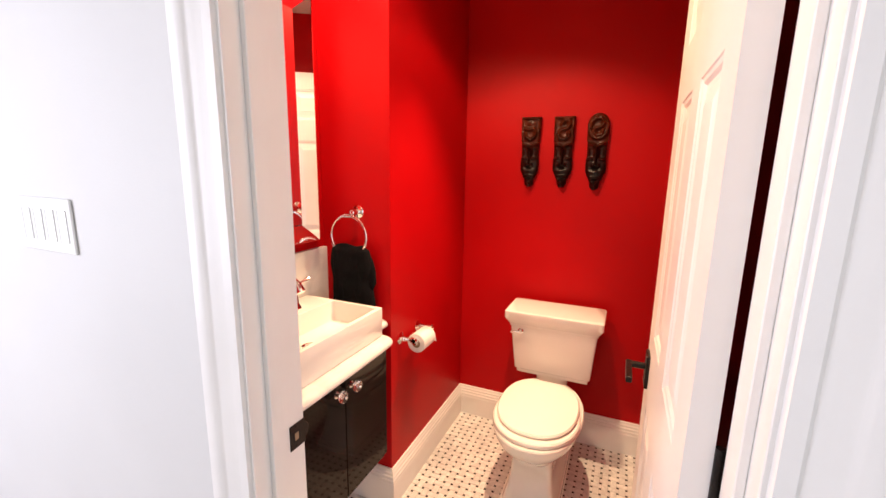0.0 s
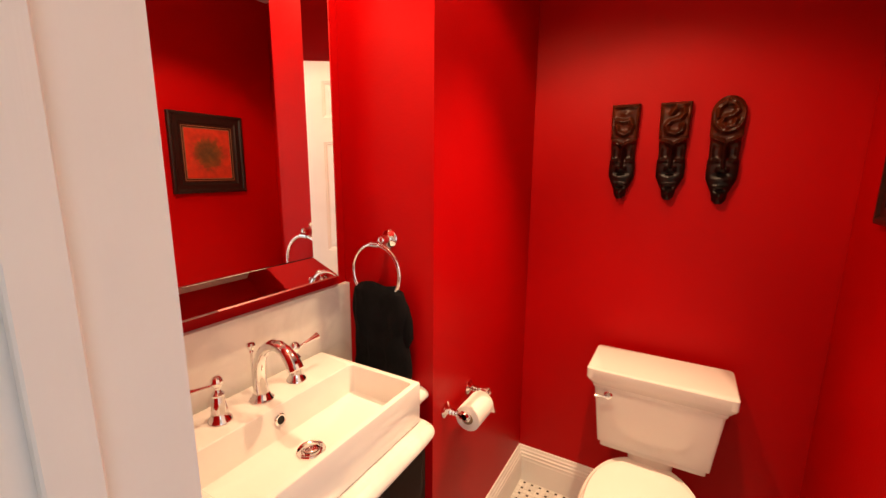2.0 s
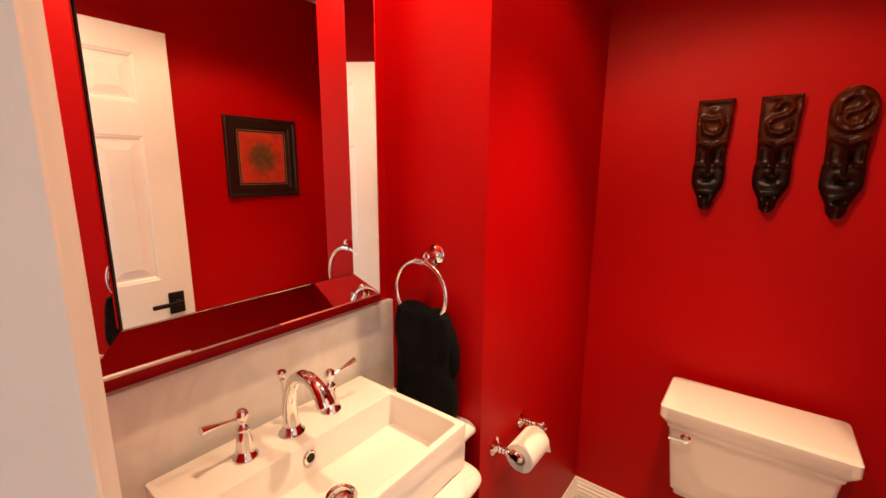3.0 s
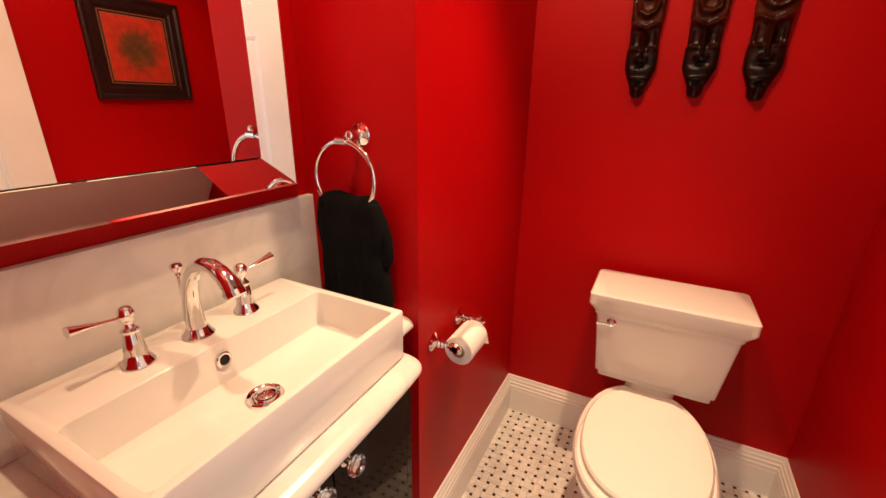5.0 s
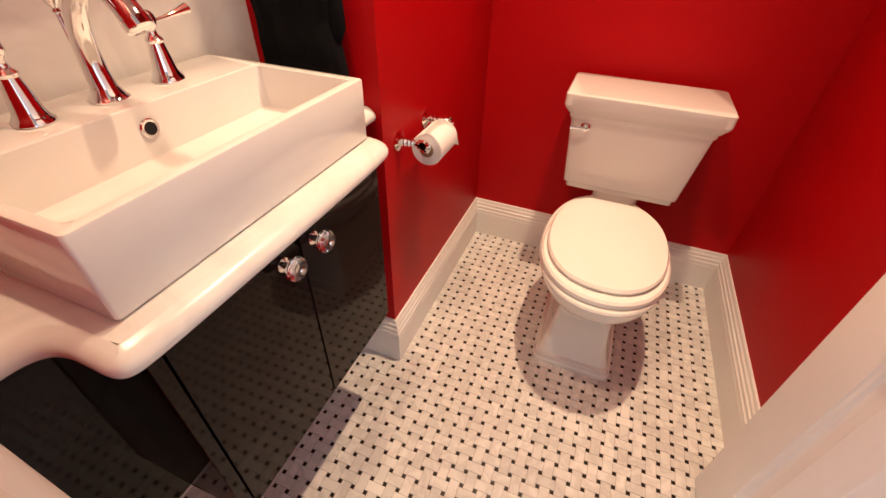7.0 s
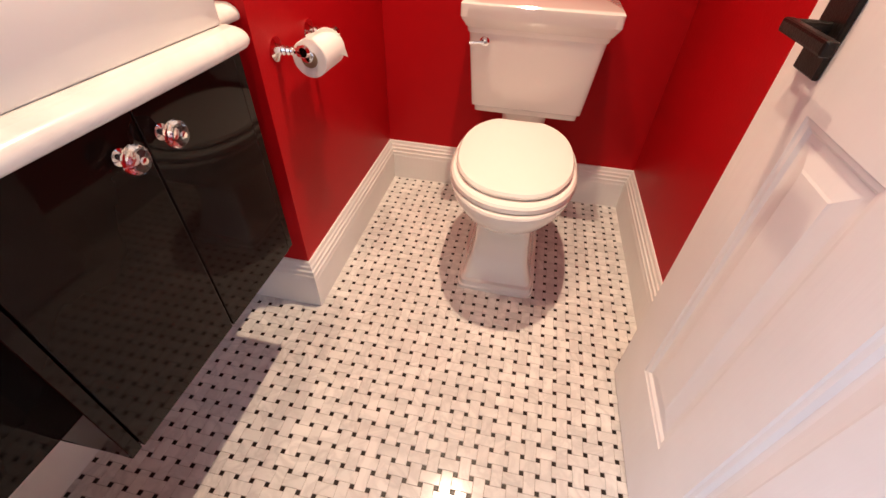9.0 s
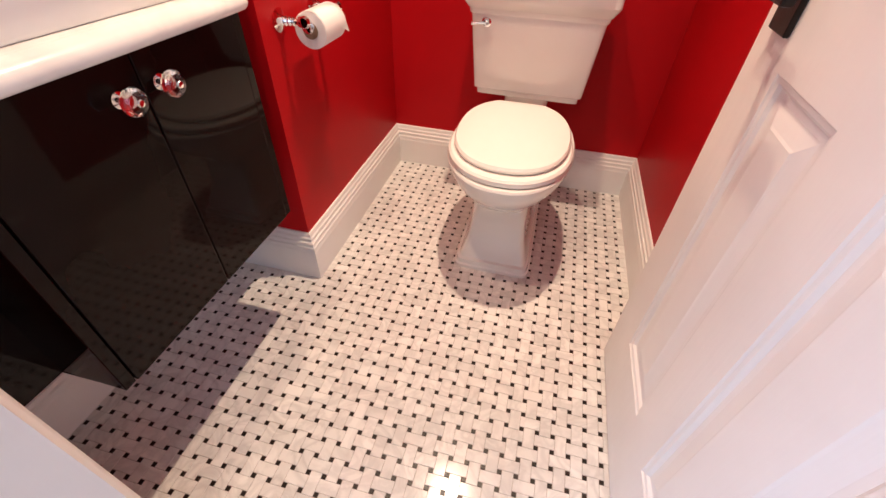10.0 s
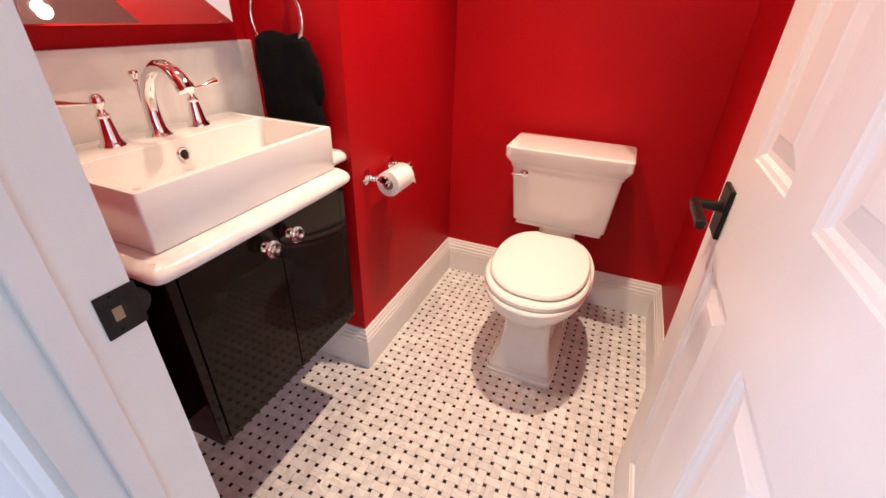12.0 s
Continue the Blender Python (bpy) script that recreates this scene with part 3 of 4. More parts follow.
part("backing", box(at_mirror((XM, MY0 + 0.003, MZ0 + 0.003)), at_mirror((MXI - 0.006, MY1 - 0.003, MZ1 - 0.003))), M["edge"], mir)
XC, e = -0.322, 0.0015
part("centre_pane", slab([(XC, MY0 + MB - e, MZ0 + MB - e), (XC, MY1 - MB + e, MZ0 + MB - e), (XC, MY1 - MB + e, MZ1 - MB + e), (XC, MY0 + MB - e, MZ1 - MB + e)], (1, 0, 0), 0.003), M["mirror"], mir)
part("pane_edge", box(at_mirror((MXI + 0.001, MY0 + MB - 0.003, MZ0 + MB - 0.003)), at_mirror((XC - 0.0032, MY1 - MB + 0.003, MZ1 - MB + 0.003))), M["edge"], mir, "dark edge of the centre pane")
O = [(MXO, MY0, MZ0), (MXO, MY1, MZ0), (MXO, MY1, MZ1), (MXO, MY0, MZ1)]
g = 0.0035
O2 = [(MXO - 0.003, MY0 + 0.0012, MZ0 + 0.003), (MXO - 0.003, MY1 - 0.0012, MZ0 + 0.003), (MXO - 0.003, MY1 - 0.0012, MZ1 - 0.003), (MXO - 0.003, MY0 + 0.0012, MZ1 - 0.003)]
I = [(MXI + 0.001, MY0 + MB - g, MZ0 + MB - g), (MXI + 0.001, MY1 - MB + g, MZ0 + MB - g), (MXI + 0.001, MY1 - MB + g, MZ1 - MB + g), (MXI + 0.001, MY0 + MB - g, MZ1 - MB + g)]
for i in range(4):
    j = (i + 1) % 4
    part("border_pane", slab([O2[i], O2[j], I[j], I[i]], (1, 0, 0)), M["mirror"], mir)
    part("edge_bevel", slab([O[i], O[j], O2[j], O2[i]], (1, 0, 0), 0.002), M["mirror"], mir)
    outw = [(0, 0, -1), (0, 1, 0), (0, 0, 1), (0, -1, 0)][i]
    bm = bmesh.new()
    w0 = [Vector(at_mirror(O[i])), Vector(at_mirror(O[j]))]
    back = [Vector((XM - MXI, v.y, v.z)) for v in (w0[1], w0[0])]
    a = [bm.verts.new(v + Vector((-0.0045, 0, 0)) if k < 2 else v) for k, v in enumerate(w0 + back)]
    b = [bm.verts.new(v.co - Vector(outw) * 0.002) for v in a]
    bm.faces.new(a)
    bm.faces.new(b)
    for k in range(4):
        bm.faces.new((a[k], a[(k + 1) % 4], b[(k + 1) % 4], b[k]))
    part("side_pane", bm, M["mirror"], mir)

# ---- towel ring and towel ----
RX, RZ, RY, RR = -0.180, 1.203, 1.590, 0.083
ring = thing("towel_ring", (RX + 0.012, YN, 1.297), "polished chrome towel ring on red wall", "towel ring")
part("rose", lathe([(0, 0), (0.026, 0), (0.027, -0.003), (0.022, -0.007), (0.013, -0.010), (0.009, -0.016), (0.0085, -0.030), (0.012, -0.034), (0.012, -0.044), (0.008, -0.048), (0, -0.049)], 32, "y"), M["chrome"], ring, smooth=True)
part("post", moved(tube([(0, -0.038, 0), (-0.012, -0.05, -0.011)], 0.0075), Matrix.Translation((0, 0, 0))), M["chrome"], ring, smooth=True)
part("clasp", moved(tube([(-0.014, 0, 0), (0.014, 0, 0)], [0.0095, 0.0095]), Matrix.Translation((-0.012, RY - YN, RZ + RR - 1.297))), M["chrome"], ring, smooth=True)
part("hoop", tube([(-0.012 + RR * math.sin(a), RY - YN, RZ - 1.297 + RR * math.cos(a)) for a in [2 * math.pi * k / 64 for k in range(64)]], 0.0060, 12, closed=True), M["chrome"], ring, smooth=True)


def towel_mesh():
    """A folded towel draped through the ring, with soft folds."""
    bm = bmesh.new()
    n, seg = 34, 44
    rows = []
    for i in range(n + 1):
        u = i / n
        z = 1.168 - u * 0.285
        half = 0.080 + 0.012 * min(1, u * 3.5) + 0.006 * math.sin(u * 9)
        thick = 0.021 + 0.007 * math.sin(min(1, u * 4) * math.pi / 2) + 0.002 * math.sin(u * 23)
        if i == 0:
            half, thick = 0.062, 0.010
        if i == 1:
            half, thick = 0.072, 0.017
        cx = RX + 0.002 + 0.016 * u + 0.002 * math.sin(u * 11)
        r = []
        for k in range(seg):
            a = 2 * math.pi * k / seg
            c, s = math.cos(a), math.sin(a)
            x = cx + half * math.copysign(abs(c) ** 0.7, c)
            wob = 0.0035 * math.sin(x * 95 + u * 4) * min(1, u * 4 + 0.2) + 0.002 * math.sin(x * 210 - u * 9)
            r.append(bm.verts.new((x, RY + 0.004 + thick * math.copysign(abs(s) ** 0.6, s) + wob, z + (0.004 * math.cos(x * 60) if i == 0 else 0))))
        rows.append(r)
    for a, b in zip(rows, rows[1:]):
        for k in range(seg):
            j = (k + 1) % seg
            bm.faces.new((a[k], a[j], b[j], b[k]))
    bm.faces.new(rows[0])
    bm.faces.new(rows[-1])
    return bm


tw = thing("hand_towel", (0, 0, 0), "folded black terry hand towel hanging in chrome ring", "towel")
part("cloth", towel_mesh(), M["towel"], tw, smooth=True)
part("back_fold", loft([(RX + 0.066, RY + 0.012, 0.985, 0.020, 0.006, 2.5), (RX + 0.072, RY + 0.014, 0.992, 0.030, 0.014, 2.5), (RX + 0.080, RY + 0.016, 1.02, 0.034, 0.018, 2.6), (RX + 0.078, RY + 0.016, 1.07, 0.033, 0.019, 2.6),
                        (RX + 0.070, RY + 0.014, 1.11, 0.031, 0.018, 2.5), (RX + 0.058, RY + 0.010, 1.145, 0.026, 0.014, 2.4), (RX + 0.050, RY + 0.006, 1.162, 0.018, 0.007, 2.2)], 32), M["towel"], tw, smooth=True)

# ---- toilet paper holder ----
TX, TY, TZ = 0.048, 1.790, 0.748
tp = thing("paper_holder", (XR, TY, TZ), "polished chrome toilet paper holder on red wall", "toilet paper holder")
for s in (-1, 1):
    ps = part("post", moved(lathe([(0, 0), (0.025, 0), (0.026, 0.003), (0.021, 0.006), (0.013, 0.010), (0.0085, 0.016), (0.0115, 0.021), (0.0080, 0.026), (0.0105, 0.031), (0.0070, 0.036), (0.0100, 0.041), (0.0065, 0.046), (0.0065, 0.051), (0.0115, 0.055), (0.0125, 0.062), (0.0125, 0.070), (0.009, 0.077), (0, 0.078)], 28, "x"), Matrix.Translation((0, 0.090 if s > 0 else -0.074, 0.010))), M["chrome"], tp, smooth=True)
    part("finial", moved(lathe([(0, -0.010), (0.010, -0.008), (0.0135, 0), (0.010, 0.008), (0, 0.011)], 20, "y"), Matrix.Translation((TX - XR + 0.004, 0.090 if s > 0 else -0.078, 0.012))), M["chrome"], tp, smooth=True)
for s in (-1, 1):
    part("spindle_cap", moved(lathe([(0, -0.005), (0.012, -0.004), (0.0155, 0), (0.0155, 0.004), (0.011, 0.007), (0, 0.008)] if s > 0 else [(0, -0.008), (0.011, -0.007), (0.0155, -0.004), (0.0155, 0), (0.012, 0.004), (0, 0.005)], 24, "y"), Matrix.Translation((TX - XR, s * 0.061, -0.001))), M["chrome"], tp, smooth=True)
part("spindle", tube([(TX - XR, -0.074, 0.006), (TX - XR, 0.090, 0.006)], 0.0065, 16), M["chrome"], tp, smooth=True)
roll = thing("toilet_roll", (TX, TY, TZ), "white toilet paper roll on chrome holder", "toilet paper")


def roll_mesh():
    bm = bmesh.new()
    seg, r0, r1, h = 64, 0.019, 0.0415, 0.053
    loops = []
    for r, y in ((r0, -h), (r1 - 0.002, -h), (r1, -h + 0.002), (r1, h - 0.002), (r1 - 0.002, h), (r0, h)):
        loops.append([bm.verts.new((r * math.cos(2 * math.pi * k / seg), y, r * math.sin(2 * math.pi * k / seg) - 0.012)) for k in range(seg)])
    for a, b in zip(loops, loops[1:] + loops[:1]):
        for k in range(seg):
            j = (k + 1) % seg
            bm.faces.new((a[k], a[j], b[j], b[k]))
    return bm


part("tissue", roll_mesh(), M["paper"], roll, smooth=True)
bm = bmesh.new()
def sheet_row(y, step, tail):
    row = []
    for k in range(12):
        a = radians(105 - step * k)
        row.append(bm.verts.new((0.0423 * math.cos(a), y, 0.0423 * math.sin(a) - 0.012)))
    x, z, a = row[-1].co.x, row[-1].co.z, radians(105 - step * 11)
    for k in (1, 2):
        row.append(bm.verts.new((x + (math.sin(a) + 0.25) * tail * k / 2, y, z - math.cos(a) * tail * k / 2)))
    return row


va, vb = sheet_row(-0.053, 4, 0.0004), sheet_row(0.054, 9.5, 0.022)
for k in range(13):
    bm.faces.new((va[k], va[k + 1], vb[k + 1], vb[k]))
bmesh.ops.solidify(bm, geom=bm.faces, thickness=0.0005)
part("loose_sheet", bm, M["paper"], roll, smooth=True)
bm = bmesh.new()
part("core", moved(lathe([(0.0175, -0.0548), (0.0188, -0.0548), (0.0188, 0.0548), (0.0175, 0.0548)], 32, "y"), Matrix.Translation((0, 0, -0.012))), M["card"], roll, "brown cardboard core", True)

# ---- toilet ----
QX = 0.542
toilet = thing("toilet", (QX, YB, 0), "white two-piece porcelain toilet with closed lid", "toilet")
TYF = 1.812


def t(p):
    return (p[0] - QX, p[1] - YB, *p[2:])


def cut_back(bm, y):
    for v in bm.verts:
        v.co.y = min(v.co.y, y - YB)
    return bm


def tl(rows, seg=64):
    return loft([(x - QX, y - YB, z, a, b, p) for x, y, z, a, b, p in rows], seg)


fy = 2.02
part("pedestal", tl([
    (QX, 2.075, 0.000, 0.131, 0.268, 14), (QX, 2.075, 0.014, 0.131, 0.268, 14), (QX, 2.075, 0.018, 0.126, 0.263, 14), (QX, 2.075, 0.034, 0.124, 0.261, 14),
    (QX, 2.078, 0.038, 0.117, 0.254, 16), (QX, 2.080, 0.055, 0.111, 0.249, 16), (QX, 2.090, 0.11, 0.097, 0.238, 16), (QX, 2.095, 0.17, 0.090, 0.232, 14),
    (QX, 2.09, 0.23, 0.090, 0.236, 9), (QX, 2.075, 0.265, 0.100, 0.250, 4.5)]), M["porcelain"], toilet, smooth=True)
part("bowl", tl([
    (QX, 2.07, 0.255, 0.101, 0.250, 3.5), (QX, 2.055, 0.285, 0.118, 0.268, 2.8), (QX, 2.035, 0.315, 0.144, 0.290, 2.5), (QX, 2.015, 0.345, 0.168, 0.303, 2.3),
    (QX, 2.000, 0.372, 0.184, 0.306, 2.2), (QX, 1.995, 0.392, 0.190, 0.306, 2.2), (QX, 1.995, 0.404, 0.192, 0.307, 2.2), (QX, 1.995, 0.410, 0.188, 0.303, 2.2)], 72), M["porcelain"], toilet, smooth=True)
seat = part("seat", tl([(QX, 1.937, 0.412, 0.180, 0.230, 2.15), (QX, 1.937, 0.415, 0.184, 0.234, 2.15), (QX, 1.937, 0.427, 0.183, 0.233, 2.15), (QX, 1.937, 0.433, 0.177, 0.227, 2.15)], 72), M["seat"], toilet, "white plastic seat ring", True)
part("lid", cut_back(tl([(QX, 1.971, 0.435, 0.160, 0.224, 2.3), (QX, 1.971, 0.437, 0.169, 0.233, 2.3), (QX, 1.971, 0.446, 0.172, 0.236, 2.3), (QX, 1.971, 0.453, 0.167, 0.231, 2.3), (QX, 1.971, 0.457, 0.13, 0.19, 2.3)], 96), 2.186), M["seat"], toilet, "closed white plastic lid", True)
for s in (-1, 1):
    part("seat_hinge", box(t((QX + s * 0.07 - 0.020, 2.188, 0.411)), t((QX + s * 0.07 + 0.020, 2.212, 0.436)), 0.006, 3), M["seat"], toilet, smooth=True)
    part("bolt_cap", moved(lathe([(0, 0.016), (0.008, 0.014), (0.012, 0.006), (0.012, 0)], 16), Matrix.Translation((s * 0.112, 2.20 - YB, 0.036))), M["porcelain"], toilet, smooth=True)
TX0 = QX + 0.006
part("tank", tl([
    (TX0, 2.325, 0.440, 0.172, 0.062, 20), (TX0, 2.325, 0.443, 0.177, 0.067, 20), (TX0, 2.325, 0.460, 0.178, 0.068, 20), (TX0, 2.325, 0.464, 0.187, 0.074, 22),
    (TX0, 2.325, 0.469, 0.188, 0.075, 22), (TX0, 2.304, 0.70, 0.206, 0.096, 24), (TX0, 2.304, 0.712, 0.207, 0.097, 24)], 128), M["porcelain"], toilet, smooth=True)
tank_lid = part("tank_lid", tl([
    (TX0, 2.303, 0.706, 0.209, 0.099, 24), (TX0, 2.302, 0.712, 0.212, 0.102, 24), (TX0, 2.301, 0.722, 0.213, 0.103, 24), (TX0, 2.300, 0.726, 0.218, 0.107, 24),
    (TX0, 2.296, 0.738, 0.224, 0.112, 24), (TX0, 2.293, 0.746, 0.229, 0.116, 26), (TX0, 2.292, 0.750, 0.230, 0.117, 26), (TX0, 2.291, 0.754, 0.232, 0.119, 28), (TX0, 2.291, 0.788, 0.232, 0.119, 28),
    (TX0, 2.291, 0.792, 0.228, 0.115, 26)], 128), M["porcelain"], toilet, smooth=True)
part("tank_mount", tl([(TX0, 2.315, 0.385, 0.075, 0.05, 4), (TX0, 2.318, 0.442, 0.08, 0.05, 4)], 32), M["porcelain"], toilet, smooth=True)
lv = part("flush_lever", moved(lathe([(0, 0), (0.014, 0), (0.015, -0.003), (0.010, -0.006), (0.007, -0.012), (0.010, -0.016), (0.009, -0.022), (0, -0.024)], 24, "y"), Matrix.Translation((-0.150, 2.213 - YB, 0.684))), M["chrome"], toilet, "chrome flush lever", True)
part("lever_arm", tube([(-0.150, 2.194 - YB, 0.684), (-0.172, 2.190 - YB, 0.683), (-0.194, 2.190 - YB, 0.680)], [0.005, 0.0045, 0.006], 12), M["chrome"], lv, smooth=True)
sv = thing("supply_valve", (QX - 0.13, YB - 0.022, 0.10), "chrome water supply valve with hose behind toilet", "valve")
part("valve_body", tube([(0, 0, 0), (0, -0.05, 0)], 0.010, 14), M["chrome"], sv, smooth=True)
part("hose", tube([(0, -0.045, 0), (0.0, -0.05, 0.05), (0.03, -0.05, 0.14), (0.06, -0.05, 0.24), (0.07, -0.055, 0.335)], 0.0035, 10), M["chrome"], sv, smooth=True)


# ---- three carved wall plaques ----
SCROLLS = (
    [(-0.60, 0.05), (-0.10, -0.02), (0.35, 0.05), (0.58, -0.30), (0.45, -0.70), (0.0, -0.88), (-0.48, -0.68), (-0.62, -0.25)],
    [(-0.20, 0.45), (0.05, 0.78), (0.45, 0.72), (0.60, 0.38), (0.30, 0.05), (-0.25, -0.08), (-0.58, -0.38), (-0.40, -0.78), (0.10, -0.90), (0.55, -0.70), (0.50, -0.35)],
    [(-0.62, -0.05), (-0.60, 0.40), (-0.20, 0.72), (0.28, 0.66), (0.50, 0.30), (0.22, -0.02), (-0.25, -0.10), (-0.42, -0.42), (-0.12, -0.68), (0.35, -0.58), (0.42, -0.28)],
)


def bump(x, y, cx, cy, sx, sy):
    return math.exp(-((x - cx) / sx) ** 2 - ((y - cy) / sy) ** 2)


def carve(x, y, kind):
    """Relief height of a plaque at x in -1..1 (across) and y in 0..1 (from the foot)."""
    u = abs(x)
    if y > 0.645:
        dx, dy = x, (y - 0.825) / 0.16
        best, line = 9.0, SCROLLS[kind]
        for (ax, ay), (bx, by) in zip(line, line[1:]):
            ux, uy = bx - ax, by - ay
            q = max(0.0, min(1.0, ((dx - ax) * ux + (dy - ay) * uy) / (ux * ux + uy * uy)))
            best = min(best, math.hypot(dx - ax - q * ux, dy - ay - q * uy))
        rim = abs(math.hypot(dx, dy) - 0.93) if kind == 2 else min(abs(u - 0.93), abs(dy - 0.95))
        h = 0.28 + 0.52 * math.exp(-(best / 0.15) ** 2) + 0.42 * math.exp(-(rim / 0.11) ** 2)
        if kind == 0:
            h += 0.30 * bump(x, dy, 0.05, 0.45, 0.35, 0.25)
        edge = min(1.0, (y - 0.645) / 0.02)
        return h * edge + 0.25 * (1 - edge)
    brow = 0.565 + 0.060 * u ** 0.8
    h = 0.30 + 0.12 * (1 - u ** 4)
    h += 0.62 * math.exp(-((y - brow) / 0.020) ** 2)
    if 0.33 < y < brow:
        h += 0.65 * math.exp(-(x / (0.085 + 0.5 * max(0.0, y - 0.50))) ** 2)
    h -= 0.42 * math.exp(-((u - 0.50) / 0.27) ** 4 - ((y - 0.490) / 0.070) ** 4)
    h += 0.50 * bump(u, y, 0.58, 0.405, 0.26, 0.016)
    h += 0.50 * bump(u, y, 0.24, 0.325, 0.13, 0.026) + 0.35 * bump(x, y, 0, 0.335, 0.12, 0.035)
    h -= 0.25 * bump(x, y, 0, 0.280, 0.45, 0.018)
    h += 0.22 * bump(x, y, 0, 0.230, 0.55, 0.030)
    h += 0.38 * bump(x, y, 0, 0.160, 0.60, 0.016) - 0.25 * bump(x, y, 0, 0.125, 0.60, 0.012)
    h += 0.55 * bump(x, y, 0, 0.070, 0.38, 0.036)
    return h


def plaque(x0, x1, z0, z1, kind, round_top, label):
    th = thing("carved_plaque", ((x0 + x1) / 2, YB - 0.001, z0), label, "wall carving", "carved wall plaques")
    bm = bmesh.new()
    nx, nz, hw, hh = 36, 130, (x1 - x0) / 2, z1 - z0
    rows = []
    for j in range(nz + 1):
        v = j / nz
        w = 1.0
        if v < 0.12:
            w = 0.36 + 0.14 * v / 0.12
        elif v < 0.24:
            w = 0.54 + 0.36 * (v - 0.12) / 0.12
        elif v < 0.42:
            w = 0.90 + 0.02 * math.sin((v - 0.24) / 0.18 * math.pi)
        elif v < 0.64:
            w = 0.85 + 0.05 * ((v - 0.42) / 0.22) ** 2
        else:
            w = 0.94 + 0.06 * min(1.0, (v - 0.64) / 0.30)
        if round_top and v > 0.84:
            w = math.sqrt(max(0.02, 1 - ((v - 0.84) / 0.165) ** 2))
        if v < 0.03:
            w *= 0.55 + 0.45 * v / 0.03
        row = []
        for i in range(nx + 1):
            u = 2 * i / nx - 1
            d = 0.020 + 0.030 * max(0.0, carve(u, v, kind)) * (1 - abs(u) ** 6 * 0.8)
            row.append(bm.verts.new((u * hw * w, -d, v * hh)))
        rows.append(row)
    for a, b in zip(rows, rows[1:]):
        for i in range(nx):
            bm.faces.new((a[i], a[i + 1], b[i + 1], b[i]))
    edge = [r[0] for r in rows] + rows[-1][1:] + [r[-1] for r in rows[::-1][1:]] + rows[0][1:-1][::-1]
    back = [bm.verts.new((v.co.x, 0, v.co.z)) for v in edge]
    k = len(edge)
    for i in range(k):
        bm.faces.new((edge[i], edge[(i + 1) % k], back[(i + 1) % k], back[i]))
    bm.faces.new(back)
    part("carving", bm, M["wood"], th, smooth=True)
    return th


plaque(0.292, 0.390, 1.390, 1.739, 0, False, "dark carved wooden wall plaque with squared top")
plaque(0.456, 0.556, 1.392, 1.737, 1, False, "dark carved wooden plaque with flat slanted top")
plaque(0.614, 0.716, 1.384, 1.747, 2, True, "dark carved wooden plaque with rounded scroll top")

# ---- framed picture on the east wall ----
PY0, PY1, PZ0, PZ1 = 1.834, 2.232, 1.362, 1.772
pic = thing("framed_picture", (XE, (PY0 + PY1) / 2, (PZ0 + PZ1) / 2), "black framed red picture with dark central ornament", "picture")
pw, ph, fw = (PY1 - PY0) / 2, (PZ1 - PZ0) / 2, 0.058
FP = [(0, 0), (0.020, 0), (0.024, 0.006), (0.024, 0.014), (0.018, 0.022), (0.018, 0.044), (0.013, 0.050), (0.011, fw), (0, fw)]
for i in range(4):
    c = [(-1, -1), (1, -1), (1, 1), (-1, 1)]
    a, b = c[i], c[(i + 1) % 4]
    bm = bmesh.new()
    va = [bm.verts.new((-d, a[0] * (pw - w), a[1] * (ph - w))) for d, w in FP]
    vb = [bm.verts.new((-d, b[0] * (pw - w), b[1] * (ph - w))) for d, w in FP]
    k = len(FP)
    for q in range(k):
        bm.faces.new((va[q], va[(q + 1) % k], vb[(q + 1) % k], vb[q]))
    bm.faces.new(va)
    bm.faces.new(vb)
    part("frame_side", bm, M["frame"], pic)
iw, ih = pw - fw, ph - fw
for k, (gw, gd) in enumerate(((0.006, 0.0098), (0.016, 0.0078))):
    for lo, hi in (((-gd, -iw + gw, -ih + gw), (-gd + 0.002, iw - gw, -ih + gw + 0.0035)), ((-gd, -iw + gw, ih - gw - 0.0035), (-gd + 0.002, iw - gw, ih - gw)),
                   ((-gd, -iw + gw, -ih + gw), (-gd + 0.002, -iw + gw + 0.0035, ih - gw)), ((-gd, iw - gw - 0.0035, -ih + gw), (-gd + 0.002, iw - gw, ih - gw))):
        part("gilt_strip", box(lo, hi), M["gilt"], pic, "thin gilt line")
part("mount", box((-0.006, -iw, -ih), (-0.001, iw, ih)), mat("picture_mount_cloth", (0.05, 0.012, 0.010), 0.9, var=0.2, scale=60, bump=0.6, bscale=500), pic, "dark mount board")
art = part("picture_sheet", box((-0.0075, -iw + 0.019, -ih + 0.019), (-0.006, iw - 0.019, ih - 0.019)), mat("orange_red_cloth", (0.50, 0.030, 0.012), 0.8, var=0.25, scale=30, bump=0.4, bscale=500), pic, "orange-red picture sheet")
nt = art.data.materials[0].node_tree
place = nt.nodes["Texture Coordinate"].outputs["Object"]
squash = nt.nodes.new("ShaderNodeMapping")
squash.inputs["Scale"].default_value = (0.01, 12.0, 12.0)
nt.links.new(place, squash.inputs["Vector"])
reach = nt.nodes.new("ShaderNodeVectorMath")
reach.operation = "LENGTH"
nt.links.new(squash.outputs[0], reach.inputs[0])
grain = nt.nodes.new("ShaderNodeTexNoise")
grain.inputs["Scale"].default_value, grain.inputs["Detail"].default_value = 55, 6
nt.links.new(place, grain.inputs["Vector"])
total = nt.nodes.new("ShaderNodeMath")
total.operation = "MULTIPLY_ADD"
total.inputs[1].default_value = 0.9
nt.links.new(grain.outputs["Fac"], total.inputs[0])
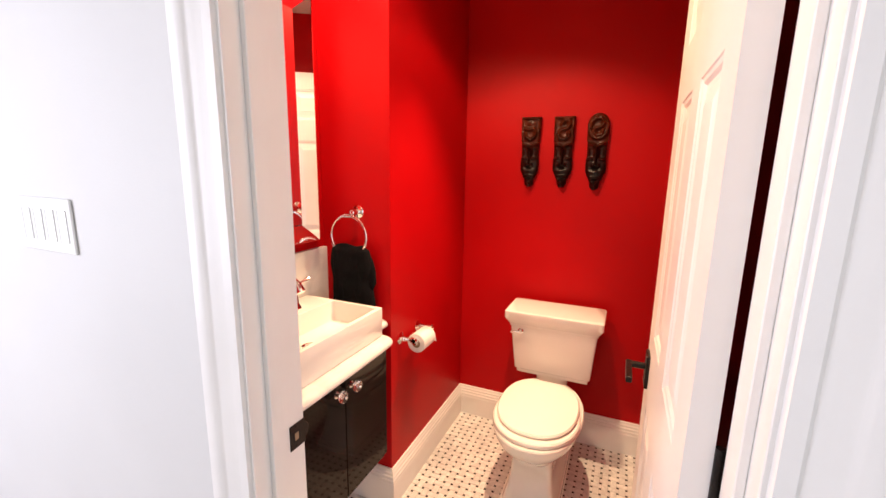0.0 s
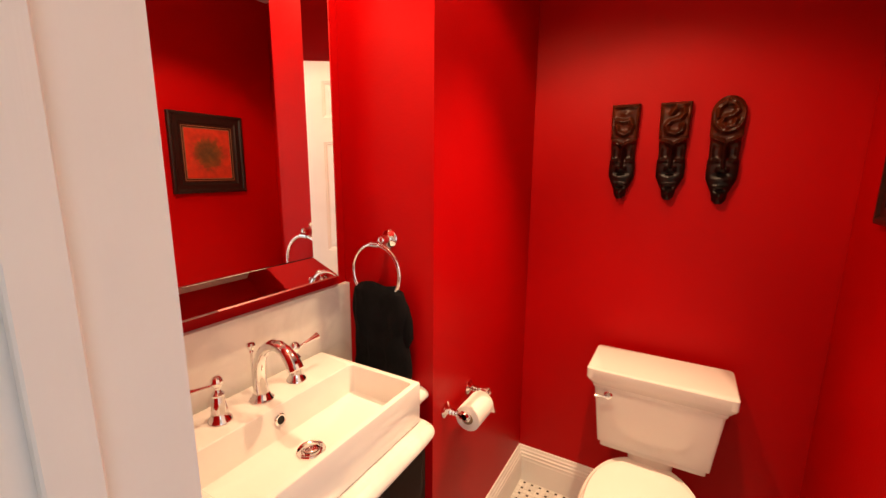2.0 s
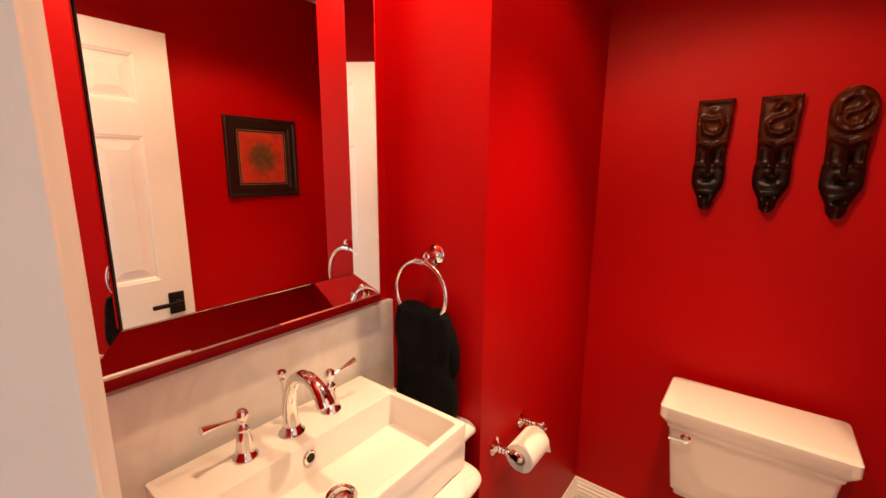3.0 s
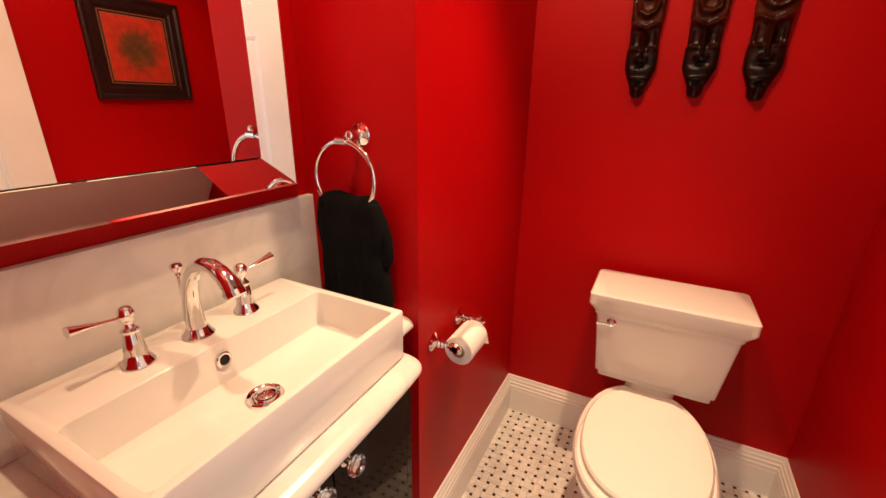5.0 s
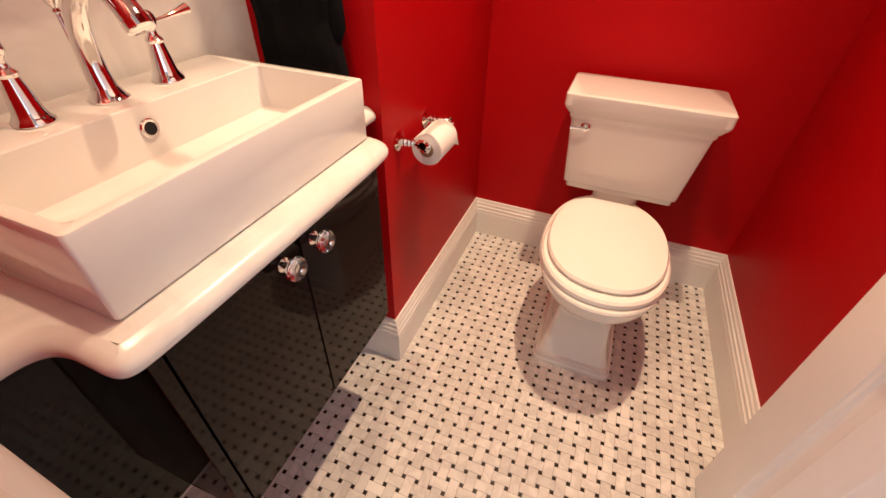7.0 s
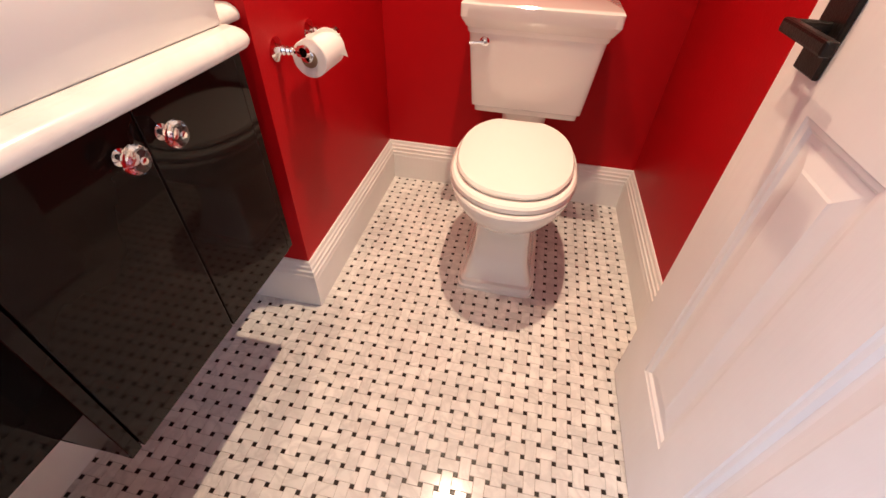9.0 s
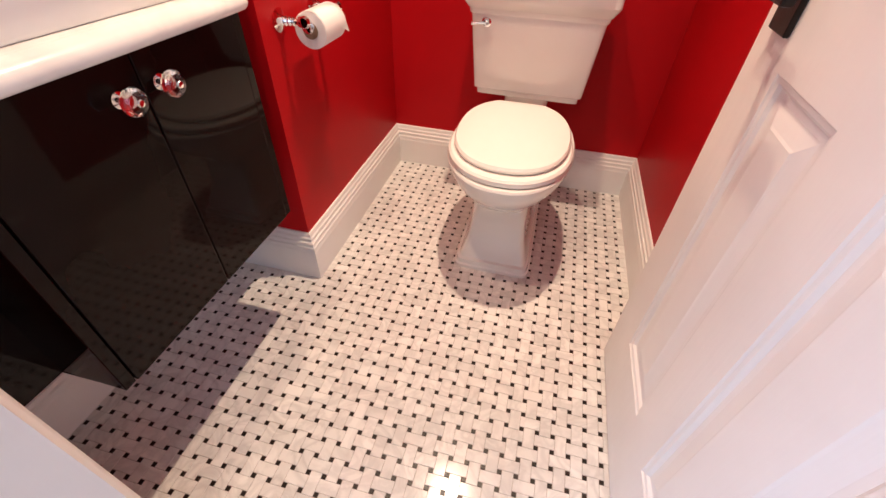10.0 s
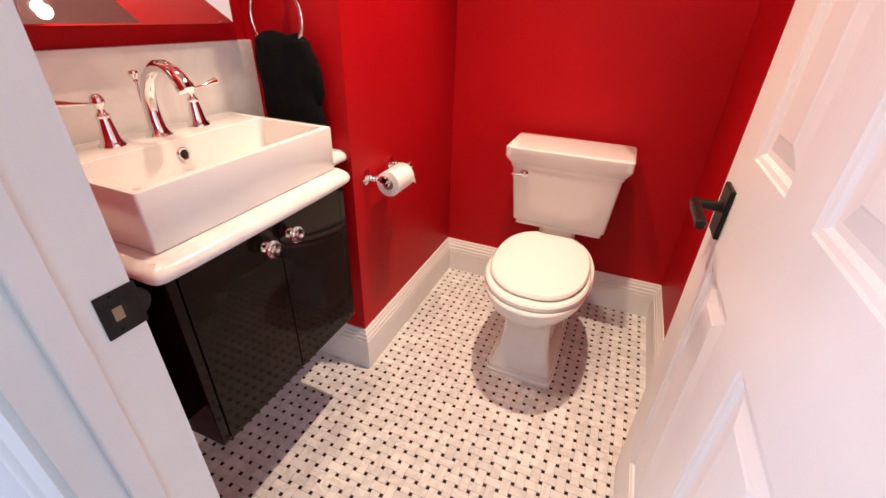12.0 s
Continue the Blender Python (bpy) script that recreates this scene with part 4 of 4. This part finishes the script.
nt.links.new(reach.outputs["Value"], total.inputs[2])
motif = nt.nodes.new("ShaderNodeValToRGB")
e = motif.color_ramp.elements
e[0].position, e[0].color = 0.0, (0.045, 0.030, 0.010, 1)
e[1].position, e[1].color = 1.0, (0.50, 0.030, 0.012, 1)
for at, tint in ((0.50, (0.13, 0.045, 0.010, 1)), (0.70, (0.21, 0.045, 0.010, 1)), (0.82, (0.42, 0.032, 0.012, 1))):
    stop = e.new(at)
    stop.color = tint
halve = nt.nodes.new("ShaderNodeMath")
halve.operation = "MULTIPLY"
halve.inputs[1].default_value = 0.55
nt.links.new(total.outputs[0], halve.inputs[0])
nt.links.new(halve.outputs[0], motif.inputs["Fac"])
nt.links.new(motif.outputs["Color"], [n for n in nt.nodes if n.type == "HUE_SAT"][0].inputs["Color"])

# ---- floor tiles: basketweave of oblongs with small dark squares ----
P, A, B, DOTW = 0.0381, 0.0264, 0.0486, 0.0098
X0T, Y0T = 0.523 - 0.0381 / 2, 1.400 - 0.0381 / 2


def piece(w, d, h=0.004, b=0.0008):
    bm = bmesh.new()
    lo = [bm.verts.new((sx * w / 2, sy * d / 2, -0.002)) for sx, sy in ((-1, -1), (1, -1), (1, 1), (-1, 1))]
    mi = [bm.verts.new((sx * w / 2, sy * d / 2, -b)) for sx, sy in ((-1, -1), (1, -1), (1, 1), (-1, 1))]
    hi = [bm.verts.new((sx * (w / 2 - b), sy * (d / 2 - b), 0)) for sx, sy in ((-1, -1), (1, -1), (1, 1), (-1, 1))]
    for a, c in ((lo, mi), (mi, hi)):
        for i in range(4):
            bm.faces.new((a[i], a[(i + 1) % 4], c[(i + 1) % 4], c[i]))
    bm.faces.new(hi)
    me = bpy.data.meshes.new("tile")
    bm.normal_update()
    bm.to_mesh(me)
    bm.free()
    return me


def lay(name, kind_me, places, material, limit_y):
    me = kind_me
    me.materials.append(material)
    co = [v.co.copy() for v in me.vertices]
    fc = [tuple(p.vertices) for p in me.polygons]
    verts, faces = [], []
    n = 0
    near = sorted(places, key=lambda q: abs(q[0] - 0.45) * 0.6 + abs(q[1] - 1.30))
    for q in near[:limit_y]:
        ob = new(name, me)
        ob.location = (q[0], q[1], 0.002 + random.uniform(-0.0002, 0.0002))
        ob.rotation_euler = (random.uniform(-0.004, 0.004), random.uniform(-0.004, 0.004), 0)
        ob.parent = floor
    for q in near[limit_y:]:
        z, rx, ry = 0.002 + random.uniform(-0.0002, 0.0002), random.uniform(-0.004, 0.004), random.uniform(-0.004, 0.004)
        base = len(verts)
        verts += [(q[0] + c.x, q[1] + c.y, z + c.z + rx * c.y + ry * c.x) for c in co]
        faces += [tuple(base + k for k in f) for f in fc]
    if verts:
        m2 = bpy.data.meshes.new(name + "_field")
        m2.from_pydata(verts, [], faces)
        mm = material
        if material is M["tile"]:
            mm = M["tile_field"]
        m2.materials.append(mm)
        ob = new(name + "_field", m2)
        ob.parent = floor
        ob["kind"] = "stuff"


M["tile_field"] = marble("white_marble_tile_field", (0.80, 0.78, 0.74), (0.42, 0.40, 0.39), 12, 0.16, 0.36)
nt = M["tile_field"].node_tree
geo = nt.nodes.new("ShaderNodeNewGeometry")
r = nt.nodes.new("ShaderNodeMapRange")
r.inputs["To Min"].default_value, r.inputs["To Max"].default_value = 0.88, 1.03
h = nt.nodes.new("ShaderNodeHueSaturation")
nt.links.new(geo.outputs["Random Per Island"], r.inputs["Value"])
nt.links.new(r.outputs[0], h.inputs["Value"])
src = [n for n in nt.nodes if n.type == "VALTORGB"][0]
nt.links.new(src.outputs["Color"], h.inputs["Color"])
nt.links.new(h.outputs[0], nt.nodes["Principled BSDF"].inputs["Base Color"])

flat_tiles, long_tiles, dots = [], [], []
for i in range(-30, 30):
    for j in range(-30, 40):
        x, y = X0T + i * P, Y0T + j * P
        if XM + 0.01 < x < XE - 0.012 and 0.735 < y < YB - 0.012:
            (flat_tiles if (i + j) % 2 == 0 else long_tiles).append((x, y))
        if XM + 0.01 < x + P / 2 < XE - 0.03 and 0.735 < y + P / 2 < YB - 0.03:
            dots.append((x + P / 2, y + P / 2))
lay("tile", piece(B, A), flat_tiles, M["tile"], 150)
lay("tile", piece(A, B), long_tiles, M["tile"], 150)
lay("dot_tile", piece(DOTW, DOTW), dots, M["dot"], 300)
tagged(setting("threshold", box((JL - 0.01, 0.66, -0.002), (JR + 0.01, 0.735, 0.006), 0.002, 1), M["marble_top"], "white marble door threshold"))
